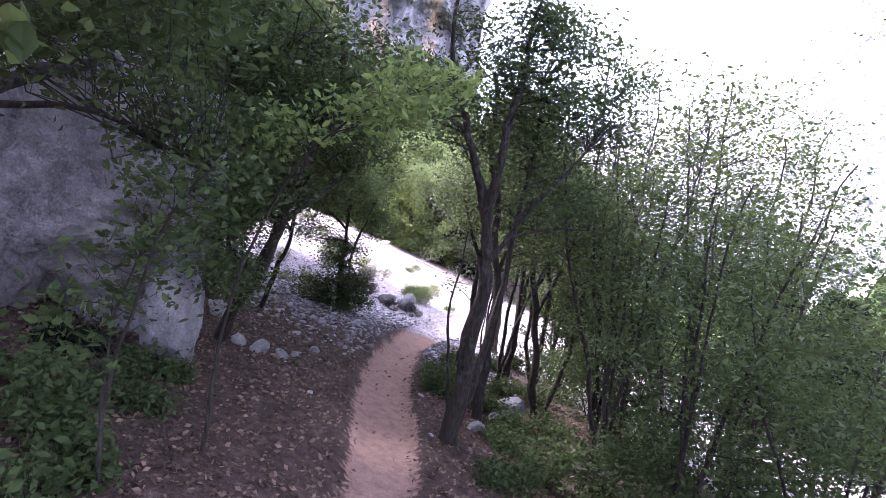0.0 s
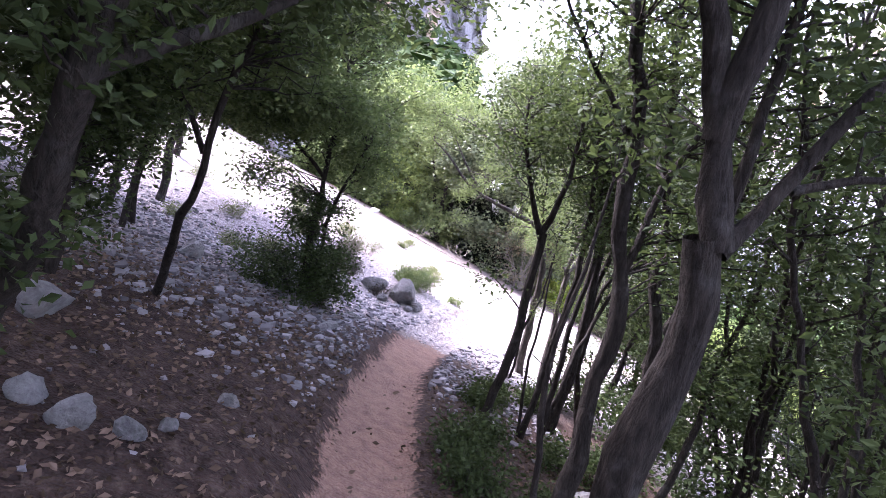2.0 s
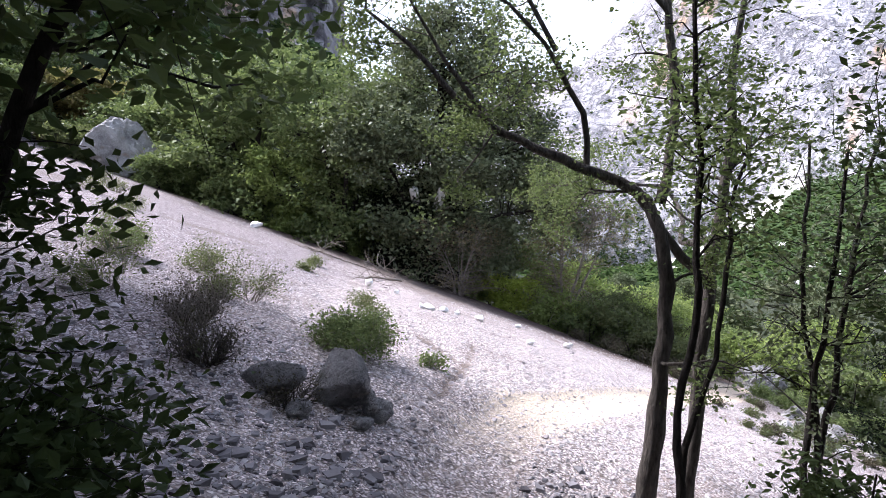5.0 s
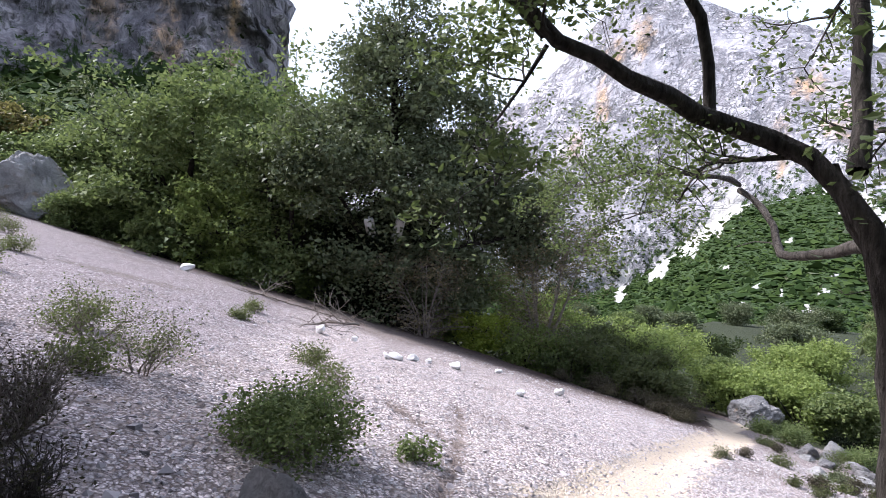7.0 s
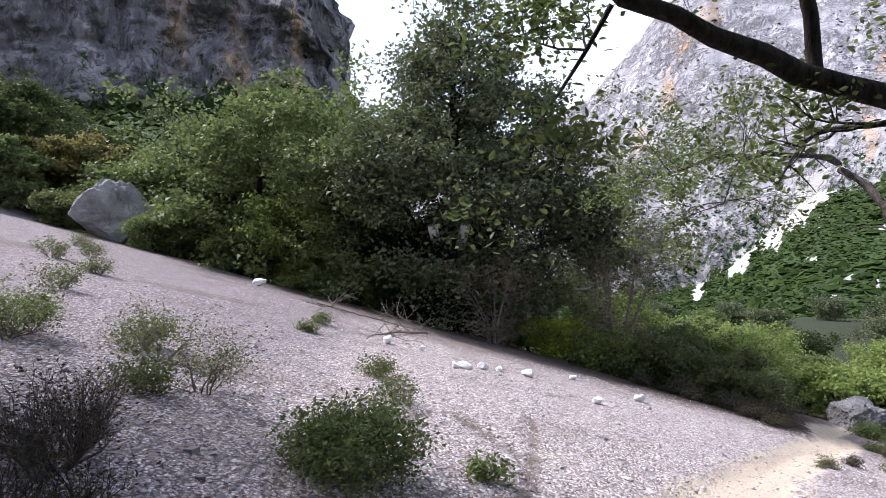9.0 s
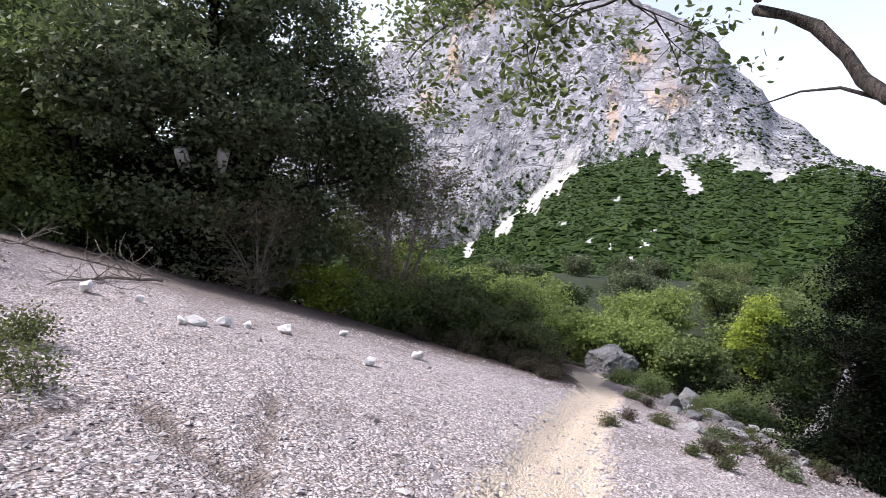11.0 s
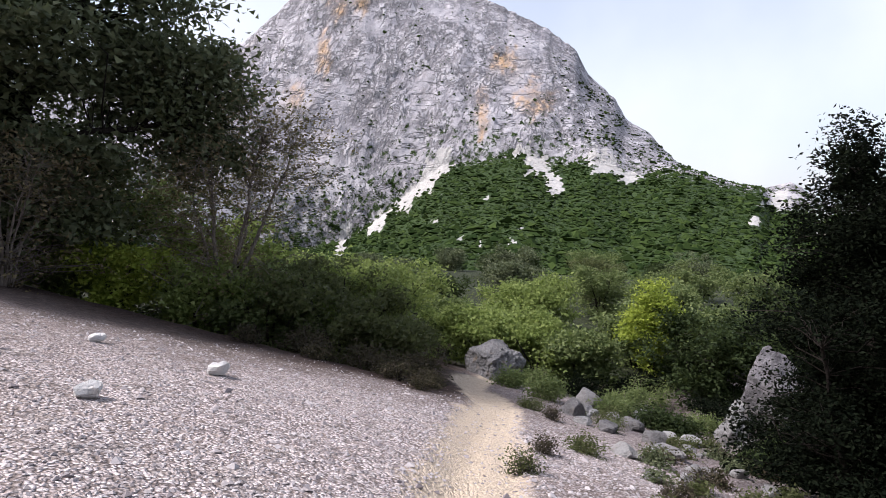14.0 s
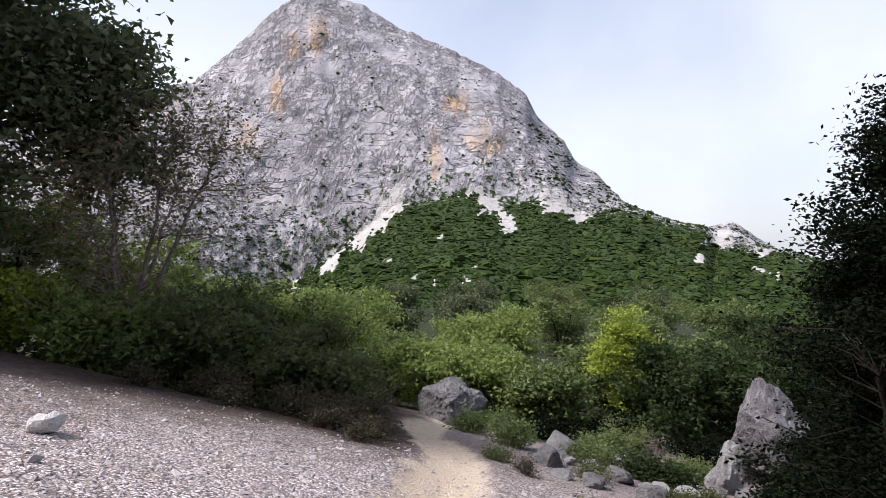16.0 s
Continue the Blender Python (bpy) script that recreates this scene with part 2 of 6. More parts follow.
def wave(x, y, s, seed):
    r = np.random.RandomState(seed)
    out = np.zeros(np.shape(x))
    for k in range(9):
        a, p, f = r.uniform(0, 6.28), r.uniform(0, 6.28), s * r.uniform(0.6, 1.9)
        out = out + np.sin((x * math.cos(a) + y * math.sin(a)) * f + p)
    return out / 9


def land(x, y):
    """Height of the ground."""
    x, y = np.asarray(x, float), np.asarray(y, float)
    far = np.hypot(x, y - 15)
    z = 0.41 - 0.276 * x - 0.0255 * y
    under_trees = 0.70 - 0.233 * x - 0.065 * np.maximum(y, -40)
    z = under_trees + (z - under_trees) * smooth(12.0, 14.8, y)
    # the slope flattens into the valley on the low side, and steepens on the high side
    low = -4.6 - 52 * smooth(20, 420, far)
    z = np.where(x > 17, np.maximum(z, low), z)
    z = np.where(z < low, low, z)
    up = np.maximum(-x - 14, 0)
    z = z + 0.22 * up
    d, side, along = poly_dist(x, y, TRAIL)
    wood = 1 - smooth(9.5, 12.5, y)
    z = z - (0.07 + 0.05 * wood) * (1 - smooth(0.24, 0.46, d))
    z = z + wood * np.where(side < 0, 0.10 * smooth(0.35, 0.8, d), -0.06 * smooth(0.5, 1.6, d))
    for line, wide in FURROWS:
        z = z - 0.04 * (1 - smooth(0.0, 1.2 * wide, poly_dist(x, y, line)[0]))
    # behind the edge of the gravel the ground drops a little
    e, es, _ = poly_dist(x, y, EDGE)
    z = z - 0.9 * np.where((es < 0) & (y > 20), smooth(0.0, 4.0, e), 0) * (far < 200)
    z = z + 0.05 * wave(x, y, 1.1, 3) + 0.025 * wave(x, y, 3.5, 5) + 0.012 * wave(x, y, 9.0, 8)
    return z


def land_at(x, y):
    return float(land(np.array([x]), np.array([y]))[0])


def mesh_from(name, verts, faces):
    me = bpy.data.meshes.new(name)
    verts = np.asarray(verts, np.float32)
    faces = np.asarray(faces, np.int32)
    k = faces.shape[1]
    me.vertices.add(len(verts))
    me.vertices.foreach_set("co", verts.ravel())
    me.loops.add(faces.size)
    me.loops.foreach_set("vertex_index", faces.ravel())
    me.polygons.add(len(faces))
    me.polygons.foreach_set("loop_start", np.arange(0, faces.size, k, dtype=np.int32))
    me.update(calc_edges=True)
    me.validate()
    return me


def shade(me, mat, soft=True):
    me.materials.append(mat)
    me.polygons.foreach_set("use_smooth", [soft] * len(me.polygons))
    return me


def part_of(name, me, mat, parent, label="", soft=True):
    ob = new(name, shade(me, mat, soft))
    ob.parent = parent
    if label:
        tagged(ob, label)
    return ob


def grid_faces(nu, nv):
    i = np.arange(nu - 1)[:, None] * nv + np.arange(nv - 1)[None]
    return np.stack([i, i + nv, i + nv + 1, i + 1], -1).reshape(-1, 4)


def ground():
    def spread(lo, a, b, hi, step, grow):
        mid = np.arange(a, b + 1e-6, step)
        out, p, s = [], b, step
        while p < hi:
            s *= grow
            p += s
            out.append(p)
        pre, p, s = [], a, step
        while p > lo:
            s *= grow
            p -= s
            pre.append(p)
        return np.array(pre[::-1] + list(mid) + out)
    xs = spread(-2500, -4, 9, 2500, 0.105, 1.08)
    ys = spread(-2500, 0, 23, 2500, 0.105, 1.08)
    x, y = np.meshgrid(xs, ys, indexing="ij")
    z = land(x, y)
    me = mesh_from("ground", np.stack([x, y, z], -1).reshape(-1, 3), grid_faces(len(xs), len(ys)))
    d, side, along = poly_dist(x, y, TRAIL)
    e, es, _ = poly_dist(x, y, EDGE)
    rag = 0.5 * wave(x, y, 2.2, 11) + 0.5 * wave(x, y, 6.5, 12)
    inside = smooth(-0.2, 1.5, np.where(es > 0, e, -e) + rag * 0.8)
    inside = inside * (1 - 0.55 * (1 - smooth(0.6, 3.4, e + 1.1 * rag)) * smooth(-4, 0, x) * (y > 20))
    wood = smooth(10.6, 12.6, y + 1.0 * rag - 0.5 * x * (x < -0.8) + 0.25 * np.maximum(x - 1.2, 0) + 4.0 * smooth(2.6, 4.0, x) * smooth(4.0, 8.0, y))
    left_open = smooth(8.4, 11.0, y - 0.6 * (x + 1.5) + 1.2 * rag) * smooth(-1.0, -1.5, x)
    gravel = inside * np.maximum(wood, left_open * 0.85)
    gravel = gravel * (1 - smooth(60, 120, np.hypot(x, y - 15)))
    gravel = gravel * (1 - 0.3 * smooth(0.4, 2.8, side * d * (y > 17) + 0.8 * rag))
    t = 1 - smooth(0.20, 0.50, d + 0.15 * rag)
    red = t * (1 - smooth(11.0, 12.8, y)) * (1 - 0.25 * smooth(7.8, 9.4, y))
    tan = (1 - smooth(0.27, 0.62, d + 0.25 * rag)) * smooth(12.0, 15.5, y) * 0.8
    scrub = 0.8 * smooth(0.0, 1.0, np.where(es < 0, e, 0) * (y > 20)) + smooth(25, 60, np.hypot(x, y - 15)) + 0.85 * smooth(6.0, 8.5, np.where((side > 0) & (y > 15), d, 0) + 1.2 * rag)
    # Darker brown ground in a band along the gravel edge, widest near x = 1.5.
    band = np.interp(x, [-9, -4.5, -1, 1.5, 4, 6.5, 8], [0.6, 1.6, 3.6, 7.0, 4.6, 2.2, 0.9])
    brown_ground = 0.85 * (1 - smooth(0.35 * band, 1.1 * band, e + 1.3 * rag)) * (es > 0) * (y > 18)
    for line, wide in FURROWS:
        brown_ground = np.maximum(brown_ground, 0.85 * (1 - smooth(0.3 * wide, wide, poly_dist(x, y, line)[0] + 0.1 * rag)))
    brown_ground = np.maximum(brown_ground, 0.5 * smooth(0.15, 0.6, wave(x, y, 1.7, 31) + 0.4 * rag))
    # Grey mask: painted tree shade on the high side, bluish scree below the trail.
    shade_grey = 1 - smooth(-2.6, -1.0, x - 0.12 * (y - 12) + 0.9 * rag)
    shade_grey = np.maximum(shade_grey, 0.6 * smooth(1.5, 3.0, side * d * (y > 14) + 0.6 * rag)) * (y < 40)
    scrub = scrub + smooth(13.6, 15.5, x + rag) * (y > 24.5)
    for name, v in (("brown_ground", brown_ground), ("shade_grey", shade_grey), ("gravel", gravel), ("trail_red", red), ("trail_tan", tan), ("scrub", np.clip(scrub, 0, 1))):
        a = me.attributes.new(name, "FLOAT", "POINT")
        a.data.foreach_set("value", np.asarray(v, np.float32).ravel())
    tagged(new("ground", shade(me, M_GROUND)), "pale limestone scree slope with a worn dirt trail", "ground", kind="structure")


ground()


# ---------------------------------------------------------------- makers
def tube(points, radii, sides=7):
    """A tapered tube along points: vertices and quads."""
    p = np.asarray(points, float)
    r = np.asarray(radii, float)
    t = np.gradient(p, axis=0)
    t /= np.linalg.norm(t, axis=1, keepdims=True) + 1e-9
    ref = np.array([0.3, 0.2, 0.93]) if abs(t[0][2]) < 0.8 else np.array([1.0, 0.1, 0])
    u = np.cross(t, ref)
    u /= np.linalg.norm(u, axis=1, keepdims=True) + 1e-9
    v = np.cross(t, u)
    a = np.linspace(0, 2 * np.pi, sides, endpoint=False)
    ring = p[:, None] + r[:, None, None] * (np.cos(a)[None, :, None] * u[:, None] + np.sin(a)[None, :, None] * v[:, None])
    n = len(p)
    i = np.arange(n - 1)[:, None] * sides + np.arange(sides)[None]
    j = np.arange(n - 1)[:, None] * sides + (np.arange(sides)[None] + 1) % sides
    return ring.reshape(-1, 3), np.stack([i, j, j + sides, i + sides], -1).reshape(-1, 4)


class Wood:
    """Collects tubes into one mesh, and remembers where twigs end."""

    def __init__(self):
        self.v, self.f, self.n, self.tips = [], [], 0, []

    def add(self, points, radii, sides=7):
        v, f = tube(points, radii, sides)
        self.v.append(v)
        self.f.append(f + self.n)
        self.n += len(v)

    def mesh(self, name):
        return mesh_from(name, np.concatenate(self.v), np.concatenate(self.f))

    def limb(self, points, r0, r1, rng, sides=8, wobble=0.035):
        """A limb through the given few points, softened and gnarled. Returns its points and radii."""
        p = np.asarray(points, float)
        seg = np.r_[0, np.cumsum(np.linalg.norm(np.diff(p, axis=0), axis=1))]
        n = max(4, int(seg[-1] / 0.17))
        s = np.linspace(0, seg[-1], n)
        q = np.stack([np.interp(s, seg, p[:, k]) for k in range(3)], 1)
        for _ in range(3):
            q[1:-1] = (q[:-2] + 2 * q[1:-1] + q[2:]) / 4
        w = rng.normal(0, wobble, q.shape)
        w[0] = 0
        w[1:-1] = (w[:-2] + w[1:-1] + w[2:]) / 3
        q = q + w
        r = np.linspace(r0, r1, n) * (1 + 0.08 * rng.normal(0, 1, n))
        self.add(q, r, sides)
        return q, r

    def grow(self, start, way, length, radius, level, rng, up=0.15, spread=0.7, kids=4, droop=0.0, thin=0.62):
        """A branch that forks on; level 0 ends in a leafy tip."""
        n = max(3, 3 + level)
        p, w = [np.asarray(start, float)], np.asarray(way, float)
        for k in range(n):
            w = w + rng.normal(0, 0.16, 3) + np.array([0, 0, up - droop]) * 0.3
            w /= np.linalg.norm(w)
            p.append(p[-1] + w * length / n)
        p = np.array(p)
        self.add(p, np.linspace(radius, radius * 0.45, len(p)), 7 if radius > 0.04 else (5 if radius > 0.012 else 3))
        if level == 0:
            self.tips.extend(p[1:])
            return
        for k in range(kids):
            u = rng.uniform(0.35, 1.0) if k else 1.0
            at = p[0] + 0
            i = min(int(u * n), n - 1)
            at = p[i] + (p[i + 1] - p[i]) * (u * n - i)
            side = rng.normal(0, 1, 3)
            side -= w * (side @ w)
            side /= np.linalg.norm(side) + 1e-9
            d = w * (1 - 0.45 * spread) + side * spread + np.array([0, 0, up])
            self.grow(at, d / np.linalg.norm(d), length * rng.uniform(0.5, 0.8), radius * 0.5, level - 1, rng, up, spread, kids, droop, thin)


def leaves(name, centres, size, rng, flat=0.25, long=2.0, ways=None, fine=False, simple=False):
    """Folded leaves at the centres, each of two triangles, or of four where they are seen from near."""
    n = len(centres)
    c = np.asarray(centres, float)
    a = rng.normal(0, 1, (n, 3)) if ways is None else ways + rng.normal(0, 0.4, (n, 3))
    a[:, 2] *= 0.6
    a /= np.linalg.norm(a, axis=1, keepdims=True) + 1e-9
    b = np.cross(a, rng.normal(0, 1, (n, 3)))
    b /= np.linalg.norm(b, axis=1, keepdims=True) + 1e-9
    up = np.cross(a, b)
    s = (1.13 * size * rng.uniform(0.6, 1.35, n))[:, None]
    if simple:
        v = np.stack([c - a * s * 0.5, c + b * s / long + a * s * 0.1, c + a * s * 0.5 - b * s * 0.12], 1).reshape(-1, 3)
        return mesh_from(name, v, np.arange(3 * n).reshape(-1, 3))
    if fine:
        rib, half = up * s * flat * 0.25, b * s / long * 0.5
        v = np.stack([c - a * s * 0.5, c - a * s * 0.12 + half + rib, c + a * s * 0.22 + half * 0.8 + rib, c + a * s * 0.55, c + a * s * 0.22 - half * 0.8 + rib, c - a * s * 0.12 - half + rib], 1).reshape(-1, 3)
        f = np.arange(n)[:, None] * 6
        return mesh_from(name, v, np.concatenate([f + np.array(q) for q in ((0, 1, 2), (0, 2, 3), (0, 3, 4), (0, 4, 5))]))
    v = np.stack([c - a * s * 0.5, c + b * s / long * 0.5 + up * s * flat * 0.3, c + a * s * 0.5, c - b * s / long * 0.5 + up * s * flat * 0.3], 1).reshape(-1, 3)
    f = (np.arange(n)[:, None] * 4 + np.array([0, 1, 2, 3])).astype(np.int32)
    tri = np.concatenate([f[:, [0, 1, 2]], f[:, [0, 2, 3]]])
    return mesh_from(name, v, tri)


def around(tips, count, radius, rng):
    t = np.asarray(tips)
    weight = rng.gamma(0.9, 1.0, len(t)) + 0.05
    pick = rng.choice(len(t), count, p=weight / weight.sum())
    return t[pick] + rng.normal(0, radius, (count, 3)) * np.array([1, 1, 0.8])


def tree(label, base, limbs, leaf_mat, bark, seed, leaf=0.05, count=9000, clump=0.13, name="tree", category="tree", group="", branch=(0.9, 2, 5), up=0.12, spread=0.75, start=0.45, fine=False):
    """A tree: limbs are (points from the base, r0, r1); branches sprout along them from the share start on."""
    rng = np.random.RandomState(seed)
    w = Wood()
    base = np.asarray(base, float)
    length, level, per = branch
    for points, r0, r1, *bare in limbs:
        q, r = w.limb(points, r0, r1, rng)
        n = len(q)
        if bare:
            continue
        for k in range(per):
            i = int(n * (start + (1 - start) * (k + rng.uniform(0, 1)) / per))
            i = min(i, n - 1)
            side = rng.normal(0, 1, 3)
            side[2] = abs(side[2]) * 0.4
            side /= np.linalg.norm(side)
            wx, wy, wz = q[i] + base
            if poly_dist(np.array([wx]), np.array([wy]), TRAIL)[0][0] < 0.6 and wz < land_at(wx, wy) + 2.3:
                continue
            w.grow(q[i], side, length * rng.uniform(0.5, 1.2), min(max(r[i] * 0.4, 0.006), 0.016), level, rng, up, spread, 4)
        w.grow(q[-1], q[-1] - q[-2], length * 0.8, min(max(r[-1] * 0.9, 0.006), 0.016), level, rng, up, spread, 4)
    ob = new(name)
    ob.location = base
    part_of("trunk", w.mesh("trunk"), bark, ob)
    if count:
        part_of("crown", leaves("crown", around(w.tips, count, clump, rng), leaf, rng, fine=fine), leaf_mat, ob, soft=False)
    tagged(ob, label, category, group)
    return ob


def bushy(label, base, limbs, blobs, leaf_mat, bark, seed, leaf=0.05, per=120, clump=0.16, name="tree", category="tree", group="", twig=0.010, fine=False):
    """A tree by its masses: limbs as for tree(), and blobs (middle, radii, number of clumps) that make up the crown, all from the base."""
    rng = np.random.RandomState(seed)
    w = Wood()
    axis, girth = [], []
    for points, r0, r1, *_ in limbs:
        q, r = w.limb(points, r0, r1, rng)
        axis.append(q)
        girth.append(r)
    axis, girth = np.concatenate(axis), np.concatenate(girth)
    spots = []
    for middle, radii, number in blobs:
        d = rng.normal(0, 1, (number, 3))
        d /= np.linalg.norm(d, axis=1, keepdims=True)
        lump = 1 + 0.7 * np.array([noise.noise(Vector(v * 2.0) + Vector((seed * 1.7, 3.1, 0.4))) for v in d])
        spots.append(np.array(middle) + d * np.array(radii) * (rng.uniform(0.12, 1.0, number) ** 0.5 * lump)[:, None])
    spots = np.concatenate(spots)
    # clumps low over the trail are left out to keep the camera's view clear
    wx, wy, wz = (spots + np.asarray(base, float)).T
    off, _, _ = poly_dist(wx, wy, TRAIL)
    spots = spots[(off > 0.42 + 2.2 * clump) | (wz > land(wx, wy) + 2.45 + 2 * clump)]
    along = []
    for p in spots:
        gap = np.linalg.norm(axis - p, axis=1) + 0.9 * np.maximum(axis[:, 2] - p[2] + 0.15, 0)
        i = int(np.argmin(gap))
        a, length = axis[i], np.linalg.norm(p - axis[i]) + 1e-6
        bend = rng.normal(0, 0.10 * length, (2, 3))
        q = np.array([a, a + (p - a) * 0.35 + bend[0] + (0, 0, 0.08 * length), a + (p - a) * 0.7 + bend[1] + (0, 0, 0.06 * length), p])
        r0 = min(girth[i] * 0.5, twig * (0.6 + 0.5 * length))
        w.add(q, np.linspace(r0, r0 * 0.3, 4), 5 if r0 > 0.025 else 3)
        along.append(q[2])
        for _ in range(0 if clump > 0.2 else 1):
            e = p + rng.normal(0, clump * 0.9, 3)
            w.add(np.array([q[2] * 0.3 + p * 0.7, e]), [r0 * 0.3, r0 * 0.12], 3)
    far = leaf >= 0.1
    many = rng.gamma(2.2, (1.3 if far else 0.66) * per / 2.2, len(spots)).astype(int) + 4
    c = np.repeat(spots, many, axis=0)
    back = np.repeat(np.array(along), many, axis=0)
    u = (rng.uniform(0, 1, len(c)) ** 3)[:, None] * 0.8
    c = c * (1 - u) + back * u + rng.normal(0, 1, c.shape) * clump * np.array([1, 1, 0.65])
    ob = new(name)
    ob.location = base
    part_of("trunk", w.mesh("trunk"), bark, ob)
    part_of("crown", leaves("crown", c, leaf * (0.68 if far else 1.0), rng, fine=fine, simple=far), leaf_mat, ob, soft=False)
    return tagged(ob, label, category, group)


def shrub(label, base, size, leaf_mat, seed, leaf=0.04, count=2500, stems=9, height=None, name="bush", category="bush", group="", bark=None, level=2, clump=0.07):
    rng = np.random.RandomState(seed)
    w = Wood()
    h = height or size
    for k in range(stems):
        a = rng.uniform(0, 6.28)
        d = np.array([math.cos(a) * size / h, math.sin(a) * size / h, rng.uniform(0.5, 1.6)])
        w.grow((0.1 * size * math.cos(a), 0.1 * size * math.sin(a), -0.03), d / np.linalg.norm(d), h * rng.uniform(0.35, 0.6), 0.012 * size + 0.003, level, rng, 0.2, 0.7, 3)
    ob = new(name)
    ob.location = base
    part_of("branchwork", w.mesh("branchwork"), bark or M_TWIG, ob)
    if count:
        part_of("foliage", leaves("foliage", around(w.tips, count, clump, rng), leaf, rng), leaf_mat, ob, soft=False)
    tagged(ob, label, category, group)
    return ob


def rock_mesh(name, size, seed, cuts=3, jag=0.32):
    """An angular stone: an icosphere cut by planes and roughened."""
    rng = np.random.RandomState(seed)
    bm = bmesh.new()
    bmesh.ops.create_icosphere(bm, subdivisions=cuts, radius=1.0)
    planes = [(Vector(rng.normal(0, 1, 3)).normalized(), rng.uniform(0.45, 0.8)) for _ in range(12)]
    off = Vector(rng.uniform(-50, 50, 3))
    for v in bm.verts:
        for n, d in planes:
            over = v.co.dot(n) - d
            if over > 0:
                v.co -= n * over * 0.86
        v.co *= 1 + jag * 0.5 * noise.noise(v.co * 1.7 + off) + jag * 0.35 * (0.5 - abs(noise.noise(v.co * 4 + off))) + jag * 0.22 * (0.4 - abs(noise.noise(v.co * 8 + off))) + jag * 0.12 * noise.noise(v.co * 17 + off)
        v.co = Vector((v.co.x * size[0], v.co.y * size[1], v.co.z * size[2]))
    me = bpy.data.meshes.new(name)
    bm.to_mesh(me)
    bm.free()
    return me


def rock(label, base, size, seed, mat=None, sink=0.25, turn=0.0, name="rock", category="rock", group="", cuts=3, jag=0.34):
    ob = new(name, shade(rock_mesh(name, size, seed, cuts, jag), mat or M_ROCK, False))
    ob.matrix_world = pose(base[0], base[1], base[2] + size[2] * (1 - 2 * sink), 0, 0, turn)
    return tagged(ob, label, category, group)


def on_land(x, y, dz=0.0):
    return (x, y, land_at(x, y) + dz)


# ---------------------------------------------------------------- far ground: mountain and cliff
def rock_face_material(name, k, dark, mid, light, ledges):
    """Bare limestone face; k sets how fine its structure is."""
    m, nt, b, geo = material(name, 0.95)
    pos = geo.outputs["Position"]

    def turned(sx, sy, sz, rx, ry, rz):
        mp = nt.nodes.new("ShaderNodeMapping")
        mp.inputs["Scale"].default_value, mp.inputs["Rotation"].default_value = (sx * k, sy * k, sz * k), (rx, ry, rz)
        nt.links.new(pos, mp.inputs[0])
        return mp.outputs[0]

    def line(value, width):
        """One where a noise crosses its middle: thin winding lines."""
        return mathn(nt, "SUBTRACT", 1.0, mathn(nt, "DIVIDE", mathn(nt, "ABSOLUTE", mathn(nt, "SUBTRACT", value, 0.5)), width), True)

    even, upright = turned(1, 1, 1, 0, 0, 0), turned(1, 1, 0.25, 0, 0, 0)
    streak = tex_noise(nt, upright, 0.07, 6, 0.62)
    fine = tex_noise(nt, even, 0.22, 7, 0.7)
    broad = tex_noise(nt, even, 0.016, 3, 0.5)
    ledge = tex_noise(nt, turned(0.6, 0.6, 2.0, 0.1, 0.4, 0), 0.04, 4, 0.55)
    slant = tex_noise(nt, turned(1.3, 1.3, 0.55, 0.25, 0.55, 0.0), 0.026, 5, 0.6)
    slant2 = tex_noise(nt, turned(1.3, 1.3, 0.6, 0.1, 0.75, 0.0), 0.075, 4, 0.6)
    col = ramp(nt, mathn(nt, "ADD", mathn(nt, "MULTIPLY", streak, 0.6), mathn(nt, "MULTIPLY", fine, 0.4)), [(0.34, dark), (0.44, mid), (0.57, light)])
    ochre = tex_noise(nt, upright, 0.021, 4, 0.5)
    col = mixc(nt, mathn(nt, "MULTIPLY", mathn(nt, "SUBTRACT", ochre, 0.60, True), 2.0, True), col, (0.48, 0.37, 0.27))
    col = mixc(nt, mathn(nt, "MULTIPLY", attr(nt, "ochre"), mathn(nt, "MULTIPLY", mathn(nt, "SUBTRACT", streak, 0.3, True), 3.6, True), True), col, (0.58, 0.38, 0.22))
    where = mathn(nt, "MULTIPLY", mathn(nt, "SUBTRACT", broad, 0.34, True), 7.0, True)
    cracks = mathn(nt, "MAXIMUM", mathn(nt, "MULTIPLY", line(slant, 0.06), mathn(nt, "MULTIPLY", fine, 1.9, True)), mathn(nt, "MULTIPLY", mathn(nt, "MULTIPLY", line(slant2, 0.055), fine), 1.7, True))
    cracks = mathn(nt, "MAXIMUM", mathn(nt, "MULTIPLY", cracks, where), mathn(nt, "MULTIPLY", line(ledge, 0.035), mathn(nt, "MULTIPLY", mathn(nt, "SUBTRACT", ochre, 0.40, True), ledges, True)))
    col = mixc(nt, mathn(nt, "MULTIPLY", cracks, 0.85), col, (0.085, 0.083, 0.09))
    grain = tex_noise(nt, even, 0.5, 5, 0.72)
    spots = tex_noise(nt, turned(1.3, 1.3, 0.65, 0.2, 0.6, 0.0), 0.15, 5, 0.65)
    spots2 = tex_noise(nt, turned(0.8, 0.8, 1.6, 0.1, 0.1, 0.0), 0.4, 3, 0.6)
    shade_of = mathn(nt, "MULTIPLY", mathn(nt, "SUBTRACT", spots, 0.565, True), 18.0, True)
    col = mixc(nt, mathn(nt, "MULTIPLY", mathn(nt, "MULTIPLY", shade_of, where), 0.6), col, (0.10, 0.10, 0.10))
